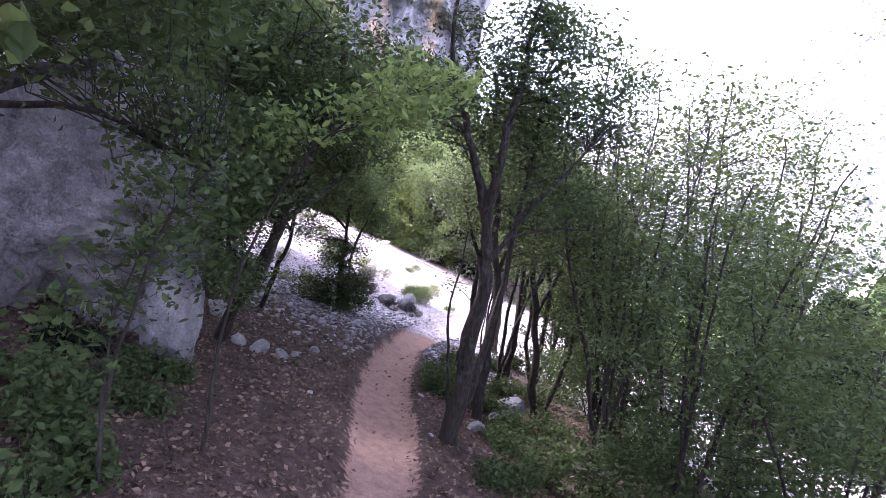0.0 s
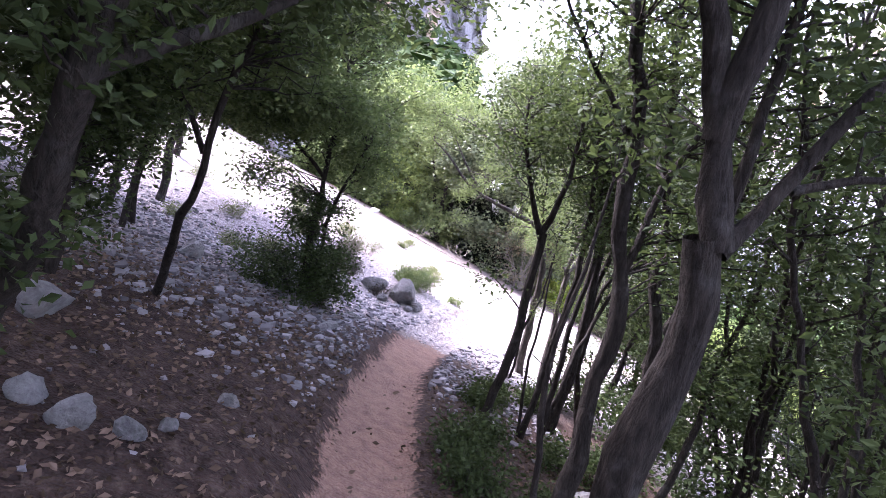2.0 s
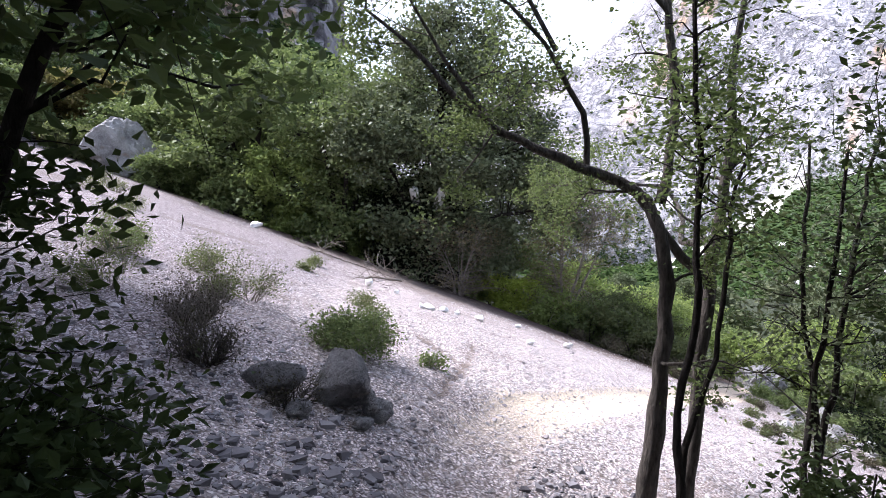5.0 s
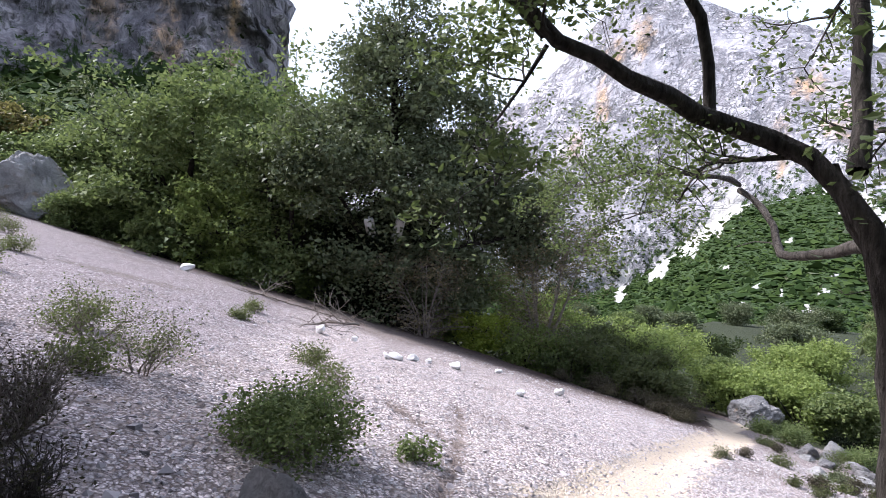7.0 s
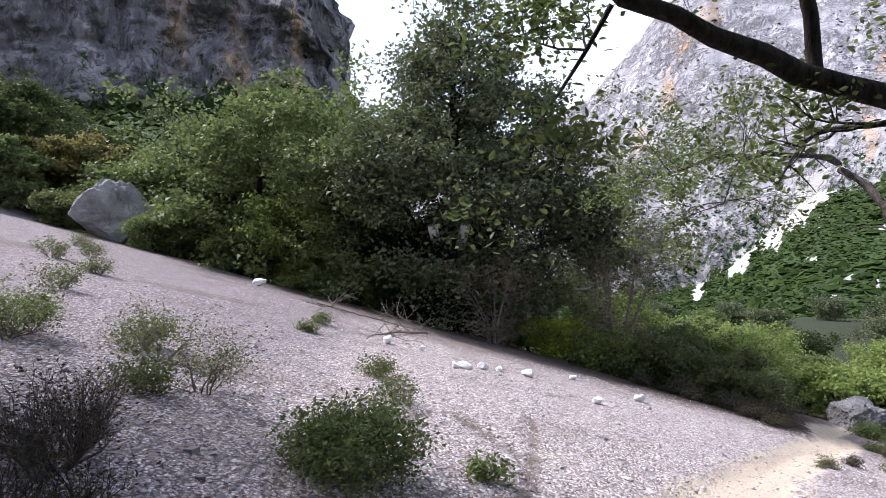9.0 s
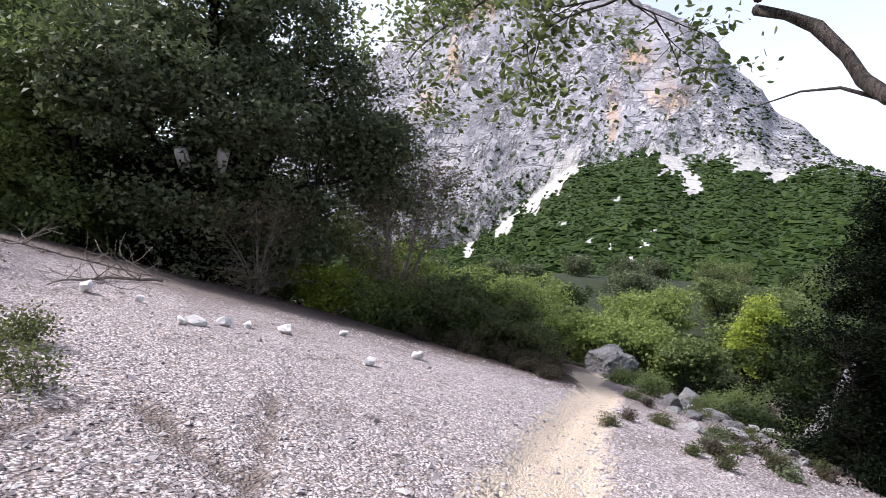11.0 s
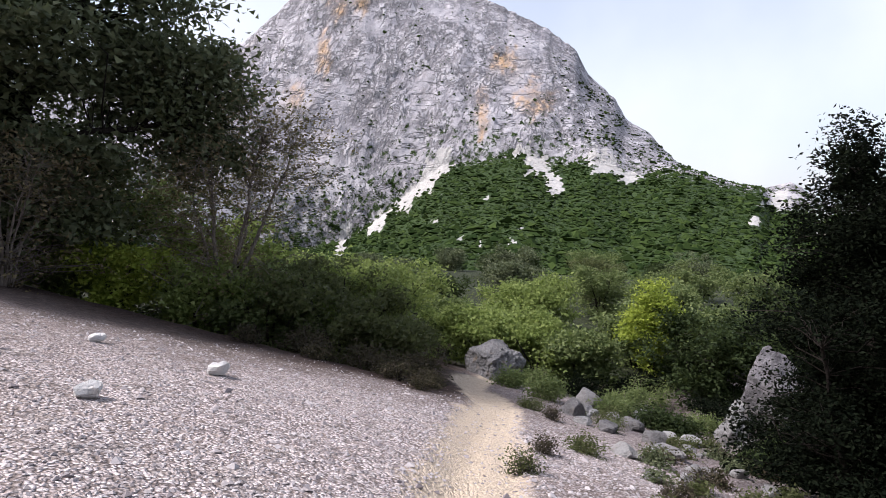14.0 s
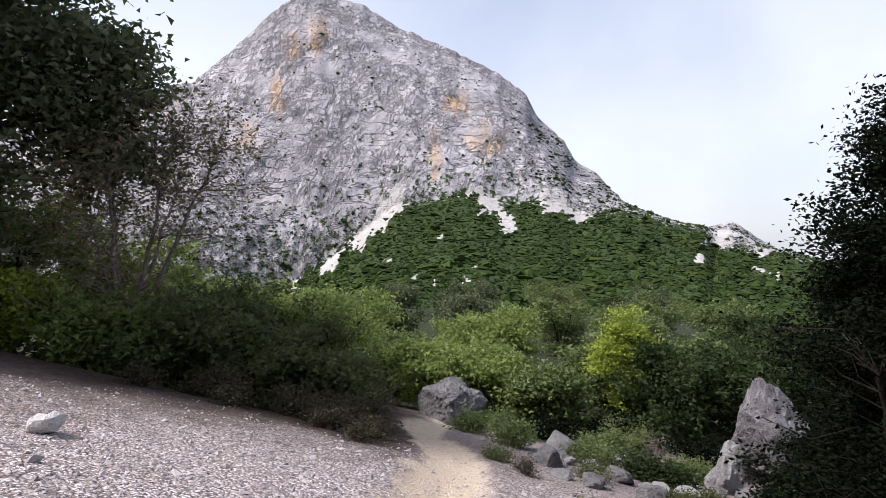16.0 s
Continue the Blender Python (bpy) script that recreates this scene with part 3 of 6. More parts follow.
    col = mixc(nt, mathn(nt, "MULTIPLY", mathn(nt, "MULTIPLY", mathn(nt, "SUBTRACT", spots2, 0.60, True), 14.0, True), 0.3), col, (0.17, 0.165, 0.175))
    # blocks between the joints, each a little lighter or darker
    block = nt.nodes.new("ShaderNodeTexVoronoi")
    block.inputs["Scale"].default_value = 0.055
    nt.links.new(mixc(nt, 0.35, turned(1.2, 1.2, 0.8, 0.15, 0.6, 0.0), tex_colour(nt, even, 0.05)), block.inputs["Vector"])
    tone = nt.nodes.new("ShaderNodeSeparateColor")
    nt.links.new(block.outputs["Color"], tone.inputs[0])
    col = mixc(nt, mathn(nt, "MULTIPLY", mathn(nt, "SUBTRACT", tone.outputs[0], 0.45, True), 0.7, True), col, (0.27, 0.26, 0.285))
    plants = tex_noise(nt, even, 0.13, 5, 0.75)
    amount = mathn(nt, "MULTIPLY", mathn(nt, "SUBTRACT", mathn(nt, "ADD", plants, mathn(nt, "MULTIPLY", attr(nt, "green"), 0.55)), 0.68), 14.0, True)
    green = ramp(nt, mathn(nt, "ADD", mathn(nt, "MULTIPLY", grain, 0.6), mathn(nt, "MULTIPLY", fine, 0.4)), [(0.36, (0.012, 0.024, 0.006)), (0.5, (0.027, 0.050, 0.012)), (0.64, (0.055, 0.088, 0.022))])
    col = mixc(nt, amount, col, green)
    scree = ramp(nt, fine, [(0.3, (0.36, 0.35, 0.335)), (0.7, (0.54, 0.52, 0.50))])
    rag = mathn(nt, "ADD", attr(nt, "scree"), mathn(nt, "MULTIPLY", mathn(nt, "SUBTRACT", plants, 0.5), 2.2))
    col = mixc(nt, mathn(nt, "MULTIPLY", mathn(nt, "SUBTRACT", rag, 0.5, True), 6.0, True), col, scree)
    nt.links.new(col, b.inputs["Base Color"])
    relief = mathn(nt, "ADD", mathn(nt, "MULTIPLY", streak, 0.5), mathn(nt, "ADD", mathn(nt, "MULTIPLY", fine, 0.55), mathn(nt, "ADD", mathn(nt, "MULTIPLY", cracks, -0.7), mathn(nt, "MULTIPLY", grain, 0.15))))
    bump(nt, b, relief, 0.75, 3.5 / k)
    return m


M_FACE = rock_face_material("mountain_rock", 1.0, (0.25, 0.24, 0.262), (0.385, 0.37, 0.395), (0.52, 0.50, 0.525), 6.0)
M_CLIFF = rock_face_material("cliff_rock", 1.7, (0.045, 0.042, 0.05), (0.17, 0.155, 0.17), (0.36, 0.335, 0.345), 2.5)
M_SCRUB = leaf_material("scrub_leaf", (0.013, 0.028, 0.006), (0.058, 0.090, 0.023), 0.15, 0.9)


def massif(name, label, az0, az1, crest, foot, d_low, d_foot, d_top, el_low, seed, green_keys, nu=380, nv=200, centre=(1.5, 15.0, 0.6), rough=14.0, scree=(), size=1.0, stain=(), wood=None, fray=0.0, face=None):
    """A mountain seen from the slope: apron from el_low at d_low up to the cliff's foot, and the cliff up to the crest, all by bearing."""
    az = np.linspace(az0, az1, nu)
    ck, fk, gk = np.array(crest), np.array(foot), np.array(green_keys)
    ce, fe = np.interp(az, ck[:, 0], ck[:, 1]), np.interp(az, fk[:, 0], fk[:, 1])
    ce = ce + 0.22 * wave(az, 0 * az, 1.6, seed + 7) + 0.16 * wave(az, 0 * az, 5.0, seed + 8) + 0.10 * wave(az, 0 * az, 14.0, seed + 9)
    fe = np.minimum(fe, ce - 0.15)
    v = np.linspace(0, 1, nv)
    split = 0.42
    A, V = np.meshgrid(np.radians(az), v, indexing="ij")
    lowz, footz, topz = d_low * math.tan(radians(el_low)), d_foot * np.tan(np.radians(fe))[:, None], d_top * np.tan(np.radians(ce))[:, None]
    s = np.clip(V / split, 0, 1)
    c = np.clip((V - split) / (0.9 - split), 0, 1)
    over = np.clip((V - 0.9) / 0.1, 0, 1)
    dist = d_low + (d_foot - d_low) * s + (d_top - d_foot) * c ** 1.3 + over * 260
    z = lowz + (footz - lowz) * s ** 1.15 + (topz - footz) * c - over ** 1.5 * 120
    A = A + np.radians(fray) * smooth(0.86, 1.0, np.linspace(0, 1, nu))[:, None] * (wave(z, dist, 0.16, 21) + 0.8 * wave(z, dist, 0.5, 22))
    x, y = centre[0] + dist * np.sin(A), centre[1] + dist * np.cos(A)
    z = z + centre[2]
    rng = np.random.RandomState(seed)

    def field(scale, upright, octaves, ridged):
        out, k = np.zeros(x.shape), 1 / scale
        for octave in range(octaves):
            o = rng.uniform(-90, 90, 3)
            f = np.array([noise.noise((px, py, pz)) for px, py, pz in zip((x * k + o[0]).ravel(), (y * k + o[1]).ravel(), (z * k * upright + o[2]).ravel())]).reshape(x.shape)
            out += ((1 - 3 * np.abs(f)) if ridged else f) * 0.6 ** octave
            k *= 2.15
        return out

    n = 0.7 * field(170.0 * size, 0.4, 3, False) + 0.15 * field(60.0 * size, 0.30, 4, True) + 0.05 * field(30.0 * size, 2.2, 3, True)
    on_cliff = smooth(0.36, 0.5, V) * (1 - over)
    push = rough * n * (0.25 + 0.9 * on_cliff)
    x, y = x + push * np.sin(A), y + push * np.cos(A)
    z = z + 0.25 * push * on_cliff
    me = mesh_from(name, np.stack([x, y, z], -1).reshape(-1, 3), grid_faces(nu, nv))
    green = np.interp(V, gk[:, 0], gk[:, 1])
    sc = np.zeros(x.shape)
    deg, el = np.degrees(A), np.degrees(np.arctan2(z - centre[2], dist))
    wob = 0.6 * wave(deg, el, 2.0, seed + 3) + 0.55 * wave(deg, el, 5.5, seed + 4) + 0.5 * wave(deg, el, 13.0, seed + 5)
    for a0, e0, a1, e1, w in scree:
        u = np.clip(((deg - a0) * (a1 - a0) + (el - e0) * (e1 - e0)) / ((a1 - a0) ** 2 + (e1 - e0) ** 2), 0, 1)
        dd = np.hypot(deg - a0 - u * (a1 - a0), el - e0 - u * (e1 - e0)) + wob * min(1.7, 2.2 * w)
        sc = np.maximum(sc, 1 - smooth(w * 0.6, w, dd))
    st = np.zeros(x.shape)
    for a0, e0, wa, we in stain:
        st = np.maximum(st, 1 - smooth(0.3, 1.0, np.hypot((deg - a0) / wa, (el - e0) / we) + 0.9 * wob))
    for nm, val in (("green", green), ("scree", sc), ("ochre", st)):
        a = me.attributes.new(nm, "FLOAT", "POINT")
        a.data.foreach_set("value", np.asarray(val, np.float32).ravel())
    tagged(new(name, shade(me, face or M_FACE)), label, "mountain", kind="structure")
    if not wood:
        return
    # scrub wood on the apron, thinning out on the rock above
    count, grow_to, steep = wood
    fi, fj = rng.uniform(1, nu - 3, count * 6), rng.uniform(2, int(nv * 0.86), count * 6)
    i, j = fi.astype(int), fj.astype(int)
    patchy = smooth(0.05, 0.35, wave(deg[i, j], el[i, j] * 1.4, 1.1, seed + 40) + 0.6 * wave(deg[i, j], el[i, j], 3.4, seed + 41))
    on_rock = 0.01 + 0.09 * patchy + 1.1 * (1 - smooth(0.0, 4.0, el[i, j])) * (1 - smooth(34, 38, deg[i, j])) * (0.35 + 0.65 * patchy) + 0.4 * smooth(48, 54, deg[i, j]) * (0.3 + 0.7 * patchy)
    keep = rng.uniform(0, 1, count * 6) < np.where(v[j] < split, 0.6, on_rock * steep) * (1 - sc[i, j])
    i, j, fi, fj = i[keep][:count], j[keep][:count], fi[keep][:count], fj[keep][:count]
    p, q = (fi - i)[:, None], (fj - j)[:, None]
    at = np.stack([x, y, z], -1)
    spot = (at[i, j] * (1 - p) + at[i + 1, j] * p) * (1 - q) + (at[i, j + 1] * (1 - p) + at[i + 1, j + 1] * p) * q
    octa = np.array([(1, 0, 0), (0, 1, 0), (-1, 0, 0), (0, -1, 0), (0, 0, 1), (0, 0, -1)], float)
    face = np.array([(0, 1, 4), (1, 2, 4), (2, 3, 4), (3, 0, 4), (1, 0, 5), (2, 1, 5), (3, 2, 5), (0, 3, 5)])
    r = grow_to * np.clip(rng.lognormal(-0.25, 0.55, len(spot)), 0.25, 2.6) * np.where(v[j] < split, 1.0, 0.72)
    verts = (octa[None] + rng.normal(0, 0.36, (len(spot), 6, 3))) * r[:, None, None] * np.array([1, 1, 0.6]) + (spot + np.array([0, 0, 0.1 * grow_to]))[:, None]
    faces = (np.arange(len(spot))[:, None, None] * 6 + face[None]).reshape(-1, 3)
    tagged(new("scrub_wood", shade(mesh_from("scrub_wood", verts.reshape(-1, 3), faces), M_SCRUB, False)), "dense dark green scrub wood covering the slope", "scrub", kind="stuff")


CREST = [(5, 6), (12, 9.5), (17, 11.5), (21.5, 13.1), (24.1, 15.6), (26.0, 17.7), (28.8, 20.5), (31.5, 21.7), (35.8, 21.2), (39.0, 19.6), (44.4, 17.7), (48.7, 15.9), (51.3, 14.2), (52.5, 12.2),
         (55.1, 9.9), (55.9, 8.4), (58.2, 6.9), (60.8, 4.3), (65.1, 2.7), (67.4, 2.5), (69.1, 3.0), (70.0, 2.8), (71.3, 1.6), (72.6, 0.9), (74.2, 0.3), (76.2, -0.1), (85, -1.5), (110, -3)]
FOOT = [(5, -4.5), (26, -4.8), (31, -3.6), (35, -0.5), (39.6, 3.6), (46.9, 5.0), (51, 4.1), (53.4, 4.6), (56.8, 3.2), (58.5, 3.4), (60.2, 3.7), (62, 3.4), (63, 3.1), (65, 2.6), (67.2, 2.2), (68, 0.9), (70, 0.6), (72, 0.2), (73.5, 0.6), (76, -0.1), (110, -5)]
massif("mountain", "grey limestone mountain with orange stains above dark green scrub", 4, 108, CREST, FOOT, 260.0, 620.0, 800.0, -9.5, 4,
       [(0.0, 0.9), (0.36, 0.75), (0.44, 0.32), (0.6, 0.12), (1.0, 0.16)],
       scree=[(39.6, 4.4, 38.4, 1.6, 1.1), (38.6, 2.2, 35.6, 0.2, 0.8), (36.0, 0.2, 33.2, -2.6, 0.55), (47.2, 5.2, 50.2, 2.2, 0.85), (53.2, 5.2, 54.6, 4.2, 0.9), (54.6, 4.4, 56.6, 3.0, 0.6), (41.9, -2.8, 41.3, -3.4, 0.3), (40.6, -4.7, 40.3, -5.2, 0.28), (43.6, -3.5, 43.6, -4.1, 0.25), (45.3, -4.6, 45.8, -4.8, 0.25), (46.4, -3.2, 46.9, -3.5, 0.32), (44.0, 0.9, 43.6, 0.5, 0.22), (39.3, -1.6, 38.9, -2.0, 0.25), (46.9, -1.4, 47.2, -1.8, 0.2), (62.4, -4.4, 62.7, -4.9, 0.2), (67.0, -0.1, 66.6, -0.4, 0.25), (30.5, -4.6, 31, -2.6, 0.5), (68.2, 1.2, 69.2, 2.0, 0.7), (71.0, 1.2, 71.6, 0.2, 0.35), (71.4, -0.9, 72.8, -1.5, 0.35)],
       stain=[(47.9, 9.9, 2.0, 1.9), (43.1, 8.6, 0.8, 3.0), (28.6, 12.7, 0.9, 2.4), (31.9, 18.2, 1.2, 2.2), (45.0, 13.2, 1.6, 1.2), (26.0, 9.5, 1.0, 1.6), (29.5, 17.2, 1.2, 1.6)], wood=(46000, 1.6, 1.0))
massif("cliff", "grey and ochre cliff above a dark scrub slope", -75, -0.9, [(-75, 20), (-40, 27), (-20, 30), (-8, 30), (-5.5, 28.5), (-4.2, 27), (-3.2, 24.5), (-2.3, 21.5), (-1.1, 15)], [(-75, 8), (-30, 10), (-18, 13.4), (-11, 13.0), (-4, 14), (-1, 12)],
       45.0, 190.0, 235.0, 0.5, 9, [(0.0, 0.9), (0.38, 0.8), (0.46, 0.3), (0.6, 0.05), (1.0, 0.05)], nu=300, nv=180, rough=24.0, size=0.3, stain=[(-11.3, 16, 1.3, 6.0), (-16, 19, 1.6, 4), (-6, 17, 0.9, 6)], wood=(4500, 1.5, 0.08), fray=2.4, face=M_CLIFF)

# ---------------------------------------------------------------- the wood: trees along the trail
def rel(b, *points):
    """Points given in the world, as seen from a base."""
    return [tuple(q - a for q, a in zip(p, b)) for p in points]


def root(b, *points):
    return [(0, 0, -0.15)] + rel(b, *points)


def fork_tree():
    b = on_land(0.62, 4.68)
    f = (0.80, 4.45, 2.28)
    bushy("multi-stemmed holm oak with dark lichened bark beside the trail", b, [
        (root(b, (0.66, 4.64, 0.75), (0.71, 4.6, 1.14), (0.77, 4.55, 1.66), f), 0.10, 0.072),
        (rel(b, f, (0.70, 4.5, 2.71), (0.56, 4.5, 3.18), (0.44, 4.5, 3.54), (0.2, 4.55, 4.0), (0.1, 4.6, 4.9)), 0.056, 0.018),
        (rel(b, (0.72, 4.5, 2.65), (0.78, 4.5, 3.03), (0.81, 4.5, 3.51), (0.88, 4.5, 4.1), (1.0, 4.6, 5.0)), 0.052, 0.018),
        (rel(b, f, (1.01, 4.5, 2.54), (1.14, 4.5, 2.78), (1.3, 4.55, 3.05), (1.7, 4.7, 3.5)), 0.034, 0.012),
        (rel(b, (1.01, 4.5, 2.54), (1.35, 4.6, 2.62), (1.8, 4.7, 2.75)), 0.018, 0.007),
        (root(b, (0.86, 5.0, 1.2), (0.99, 5.0, 1.95), (1.04, 5.0, 2.35), (1.15, 5.1, 3.2), (1.2, 5.2, 4.2)), 0.05, 0.018),
        (root(b, (0.5, 5.0, 0.9), (0.46, 5.05, 1.6), (0.52, 5.1, 2.5)), 0.024, 0.008),
    ], [(rel(b, (0.5, 4.9, 3.9))[0], (1.2, 1.0, 0.8), 64), (rel(b, (1.6, 4.9, 3.3))[0], (0.9, 0.8, 0.7), 44), (rel(b, (0.45, 5.2, 2.7))[0], (0.35, 0.4, 0.4), 14), (rel(b, (1.25, 5.1, 4.4))[0], (1.0, 0.9, 0.7), 40), (rel(b, (1.2, 5.0, 3.95))[0], (0.7, 0.6, 0.5), 44), (rel(b, (0.95, 4.9, 4.7))[0], (0.7, 0.6, 0.5), 40), (rel(b, (1.9, 5.0, 4.3))[0], (0.6, 0.6, 0.6), 30)],
        M_HOLM, M_BARK, 21, leaf=0.05, per=80, clump=0.14)


def wood_tree(label, x, y, height, lean=(0, 0), seed=0, r=0.05, stems=1, low=0.35, wide=0.8, clumps=60, per=85, leaf=0.056, mat=None, clump=0.17, group="", bark=None):
    b = on_land(x, y)
    rng = np.random.RandomState(seed + 500)
    limbs = []
    for k in range(stems):
        ox, oy = (rng.normal(0, 0.13 * height, 2) if stems > 1 else (0, 0))
        limbs.append(([(0, 0, -0.15), (lean[0] * 0.2 + ox * 0.3 + rng.normal(0, 0.05), lean[1] * 0.2 + oy * 0.3 + rng.normal(0, 0.05), height * 0.3),
                       (lean[0] * 0.55 + ox * 0.7 + rng.normal(0, 0.06), lean[1] * 0.55 + oy * 0.7, height * 0.62), (lean[0] + ox, lean[1] + oy, height * rng.uniform(0.85, 1.0))], r * rng.uniform(0.75, 1.1), r * 0.3))
    mid = (1 + low) / 2
    return bushy(label, b, limbs, [((lean[0] * mid, lean[1] * mid, height * mid), (wide, wide, height * (1 - low) * 0.6), clumps)], mat or M_HOLM, bark or M_BARK, seed, leaf=leaf, per=per, clump=clump, group=group)


def stem_tree(label, x, y, stems, blobs, seed, mat=None, leaf=0.05, per=85, clump=0.14, group="", twig=0.010, bark=None):
    """A tree given in the world: stems are (points, r0, r1) that rise from the base, or from a fork where a fourth item is set."""
    b = on_land(x, y)
    limbs = [((rel if fork else root)(b, *points), r0, r1) for points, r0, r1, *fork in stems]
    return bushy(label, b, limbs, [(rel(b, middle)[0], radii, number) for middle, radii, number in blobs], mat or M_HOLM, bark or M_BARK, seed, leaf=leaf, per=per, clump=clump, group=group, twig=twig)


fork_tree()
WOODTREE = "slender holm oak with dark trunk and small leathery leaves"
LOWSIDE = "thicket on the low side of the trail"
# stems on the low side of the trail, in the order in which the trail passes them
stem_tree("upright holm oak stem behind a forked tree", 0.98, 6.25, [([(0.99, 6.2, 0.73), (1.01, 6.2, 1.43), (1.02, 6.2, 2.07), (0.89, 6.2, 2.83), (0.74, 6.2, 3.66), (0.7, 6.3, 4.6)], 0.075, 0.03), ([(1.02, 6.2, 2.0), (1.2, 6.3, 2.6), (1.5, 6.4, 3.4)], 0.03, 0.012, True), ([(0.9, 6.2, 2.8), (0.55, 6.4, 3.3), (0.3, 6.5, 3.8)], 0.024, 0.009, True)],
          [((0.7, 6.4, 4.0), (1.1, 1.0, 0.8), 70), ((1.6, 6.5, 3.3), (0.8, 0.8, 0.7), 44), ((1.5, 6.4, 2.3), (0.45, 0.5, 0.5), 18)], 61, group=LOWSIDE)
stem_tree("crooked holm oak with a fork at chest height", 0.62, 8.55, [([(0.66, 8.5, 0.25), (0.73, 8.5, 0.48), (0.85, 8.5, 1.0), (0.81, 8.5, 1.58), (0.81, 8.5, 2.05)], 0.055, 0.042), ([(0.81, 8.5, 2.05), (0.68, 8.5, 2.36), (0.5, 8.5, 2.69), (0.4, 8.6, 3.3)], 0.032, 0.012, True), ([(0.81, 8.5, 2.05), (0.94, 8.5, 2.35), (0.97, 8.5, 2.91), (1.05, 8.6, 3.7)], 0.034, 0.012, True), ([(0.84, 8.5, 1.2), (0.6, 8.4, 1.5), (0.42, 8.35, 1.55)], 0.01, 0.004, True)],
          [((0.5, 8.7, 2.85), (0.65, 0.7, 0.55), 46), ((1.0, 8.8, 3.4), (0.9, 0.8, 0.7), 52), ((0.45, 8.3, 1.55), (0.12, 0.15, 0.1), 4)], 62, group=LOWSIDE, leaf=0.046)
stem_tree("slim leaning holm oak stem", 1.12, 8.85, [([(1.2, 8.8, 0.5), (1.25, 8.8, 1.14), (1.33, 8.8, 1.62), (1.31, 8.8, 2.22), (1.23, 8.8, 2.98), (1.2, 8.9, 4.0)], 0.045, 0.018), ([(1.05, 8.8, 0.3), (1.05, 8.85, 0.9), (1.12, 8.9, 1.7)], 0.022, 0.009)],
          [((1.3, 9.0, 3.5), (0.9, 0.9, 0.8), 60), ((1.5, 8.7, 2.4), (0.5, 0.5, 0.5), 24)], 63, group=LOWSIDE, leaf=0.048)
stem_tree("slender holm oak with two stems from one foot", 1.42, 9.25, [([(1.49, 9.2, 0.57), (1.53, 9.2, 1.34), (1.56, 9.2, 1.86), (1.5, 9.2, 2.49), (1.45, 9.3, 3.6)], 0.042, 0.016), ([(1.6, 9.3, 0.5), (1.85, 9.4, 1.2), (2.15, 9.5, 2.1), (2.3, 9.6, 3.2)], 0.036, 0.014)],
          [((1.5, 9.4, 3.2), (0.8, 0.8, 0.7), 50), ((2.3, 9.6, 3.0), (0.8, 0.8, 0.8), 50)], 64, group=LOWSIDE)
stem_tree("holm oak with a stout dark stem and a leaning limb", 1.62, 9.6, [([(1.66, 9.5, 0.3), (1.69, 9.5, 0.58), (1.69, 9.5, 1.36), (1.72, 9.5, 2.16), (1.6, 9.5, 2.9), (1.43, 9.5, 3.8)], 0.07, 0.03), ([(1.70, 9.6, 0.6), (1.74, 9.7, 0.8), (1.81, 9.7, 1.49), (2.01, 9.7, 2.51), (2.3, 9.8, 3.6)], 0.055, 0.02), ([(1.55, 9.4, 0.2), (1.35, 9.3, 0.55), (1.15, 9.2, 0.7)], 0.02, 0.006)],
          [((1.5, 9.7, 3.7), (1.0, 1.0, 0.8), 80), ((2.3, 9.9, 3.3), (0.8, 0.8, 0.8), 50), ((1.4, 9.4, 2.6), (0.5, 0.5, 0.4), 26)], 65, group=LOWSIDE)
stem_tree("dark holm oak bending over the low side of the trail", 2.3, 10.65, [([(2.34, 10.6, -0.1), (2.41, 10.6, 1.04), (2.37, 10.6, 1.79), (2.06, 10.6, 2.57), (1.75, 10.6, 3.14), (1.5, 10.8, 3.8)], 0.062, 0.026), ([(2.0, 10.6, 0.2), (2.09, 10.6, 1.36), (2.35, 10.65, 1.9), (2.3, 10.6, 3.05)], 0.05, 0.02), ([(2.6, 10.7, 0.2), (2.9, 10.8, 1.2), (3.1, 10.9, 2.6)], 0.05, 0.02)],
          [((1.6, 10.6, 3.5), (0.9, 0.9, 0.6), 70), ((2.5, 10.8, 3.2), (0.9, 0.9, 0.8), 90), ((2.3, 10.7, 2.2), (0.6, 0.6, 0.5), 40), ((2.9, 11.0, 1.4), (0.7, 0.7, 0.7), 50)], 66, group=LOWSIDE)
stem_tree("thick dark holm oak trunk in the thicket", 1.9, 7.3, [([(1.82, 7.2, 0.6), (1.74, 7.2, 1.07), (1.65, 7.2, 1.8), (1.51, 7.2, 2.59), (1.36, 7.2, 3.33), (1.3, 7.3, 4.4)], 0.064, 0.026), ([(1.7, 7.25, 1.2), (2.0, 7.4, 2.0), (2.3, 7.5, 3.2)], 0.04, 0.015, True), ([(2.2, 7.4, 0.3), (2.5, 7.6, 1.5), (2.7, 7.7, 2.6)], 0.04, 0.015)],
          [((1.5, 7.5, 3.8), (1.0, 1.0, 0.8), 70), ((2.4, 7.6, 2.9), (0.9, 0.9, 0.9), 80), ((2.3, 7.5, 1.5), (0.6, 0.6, 0.6), 40)], 67, group=LOWSIDE)
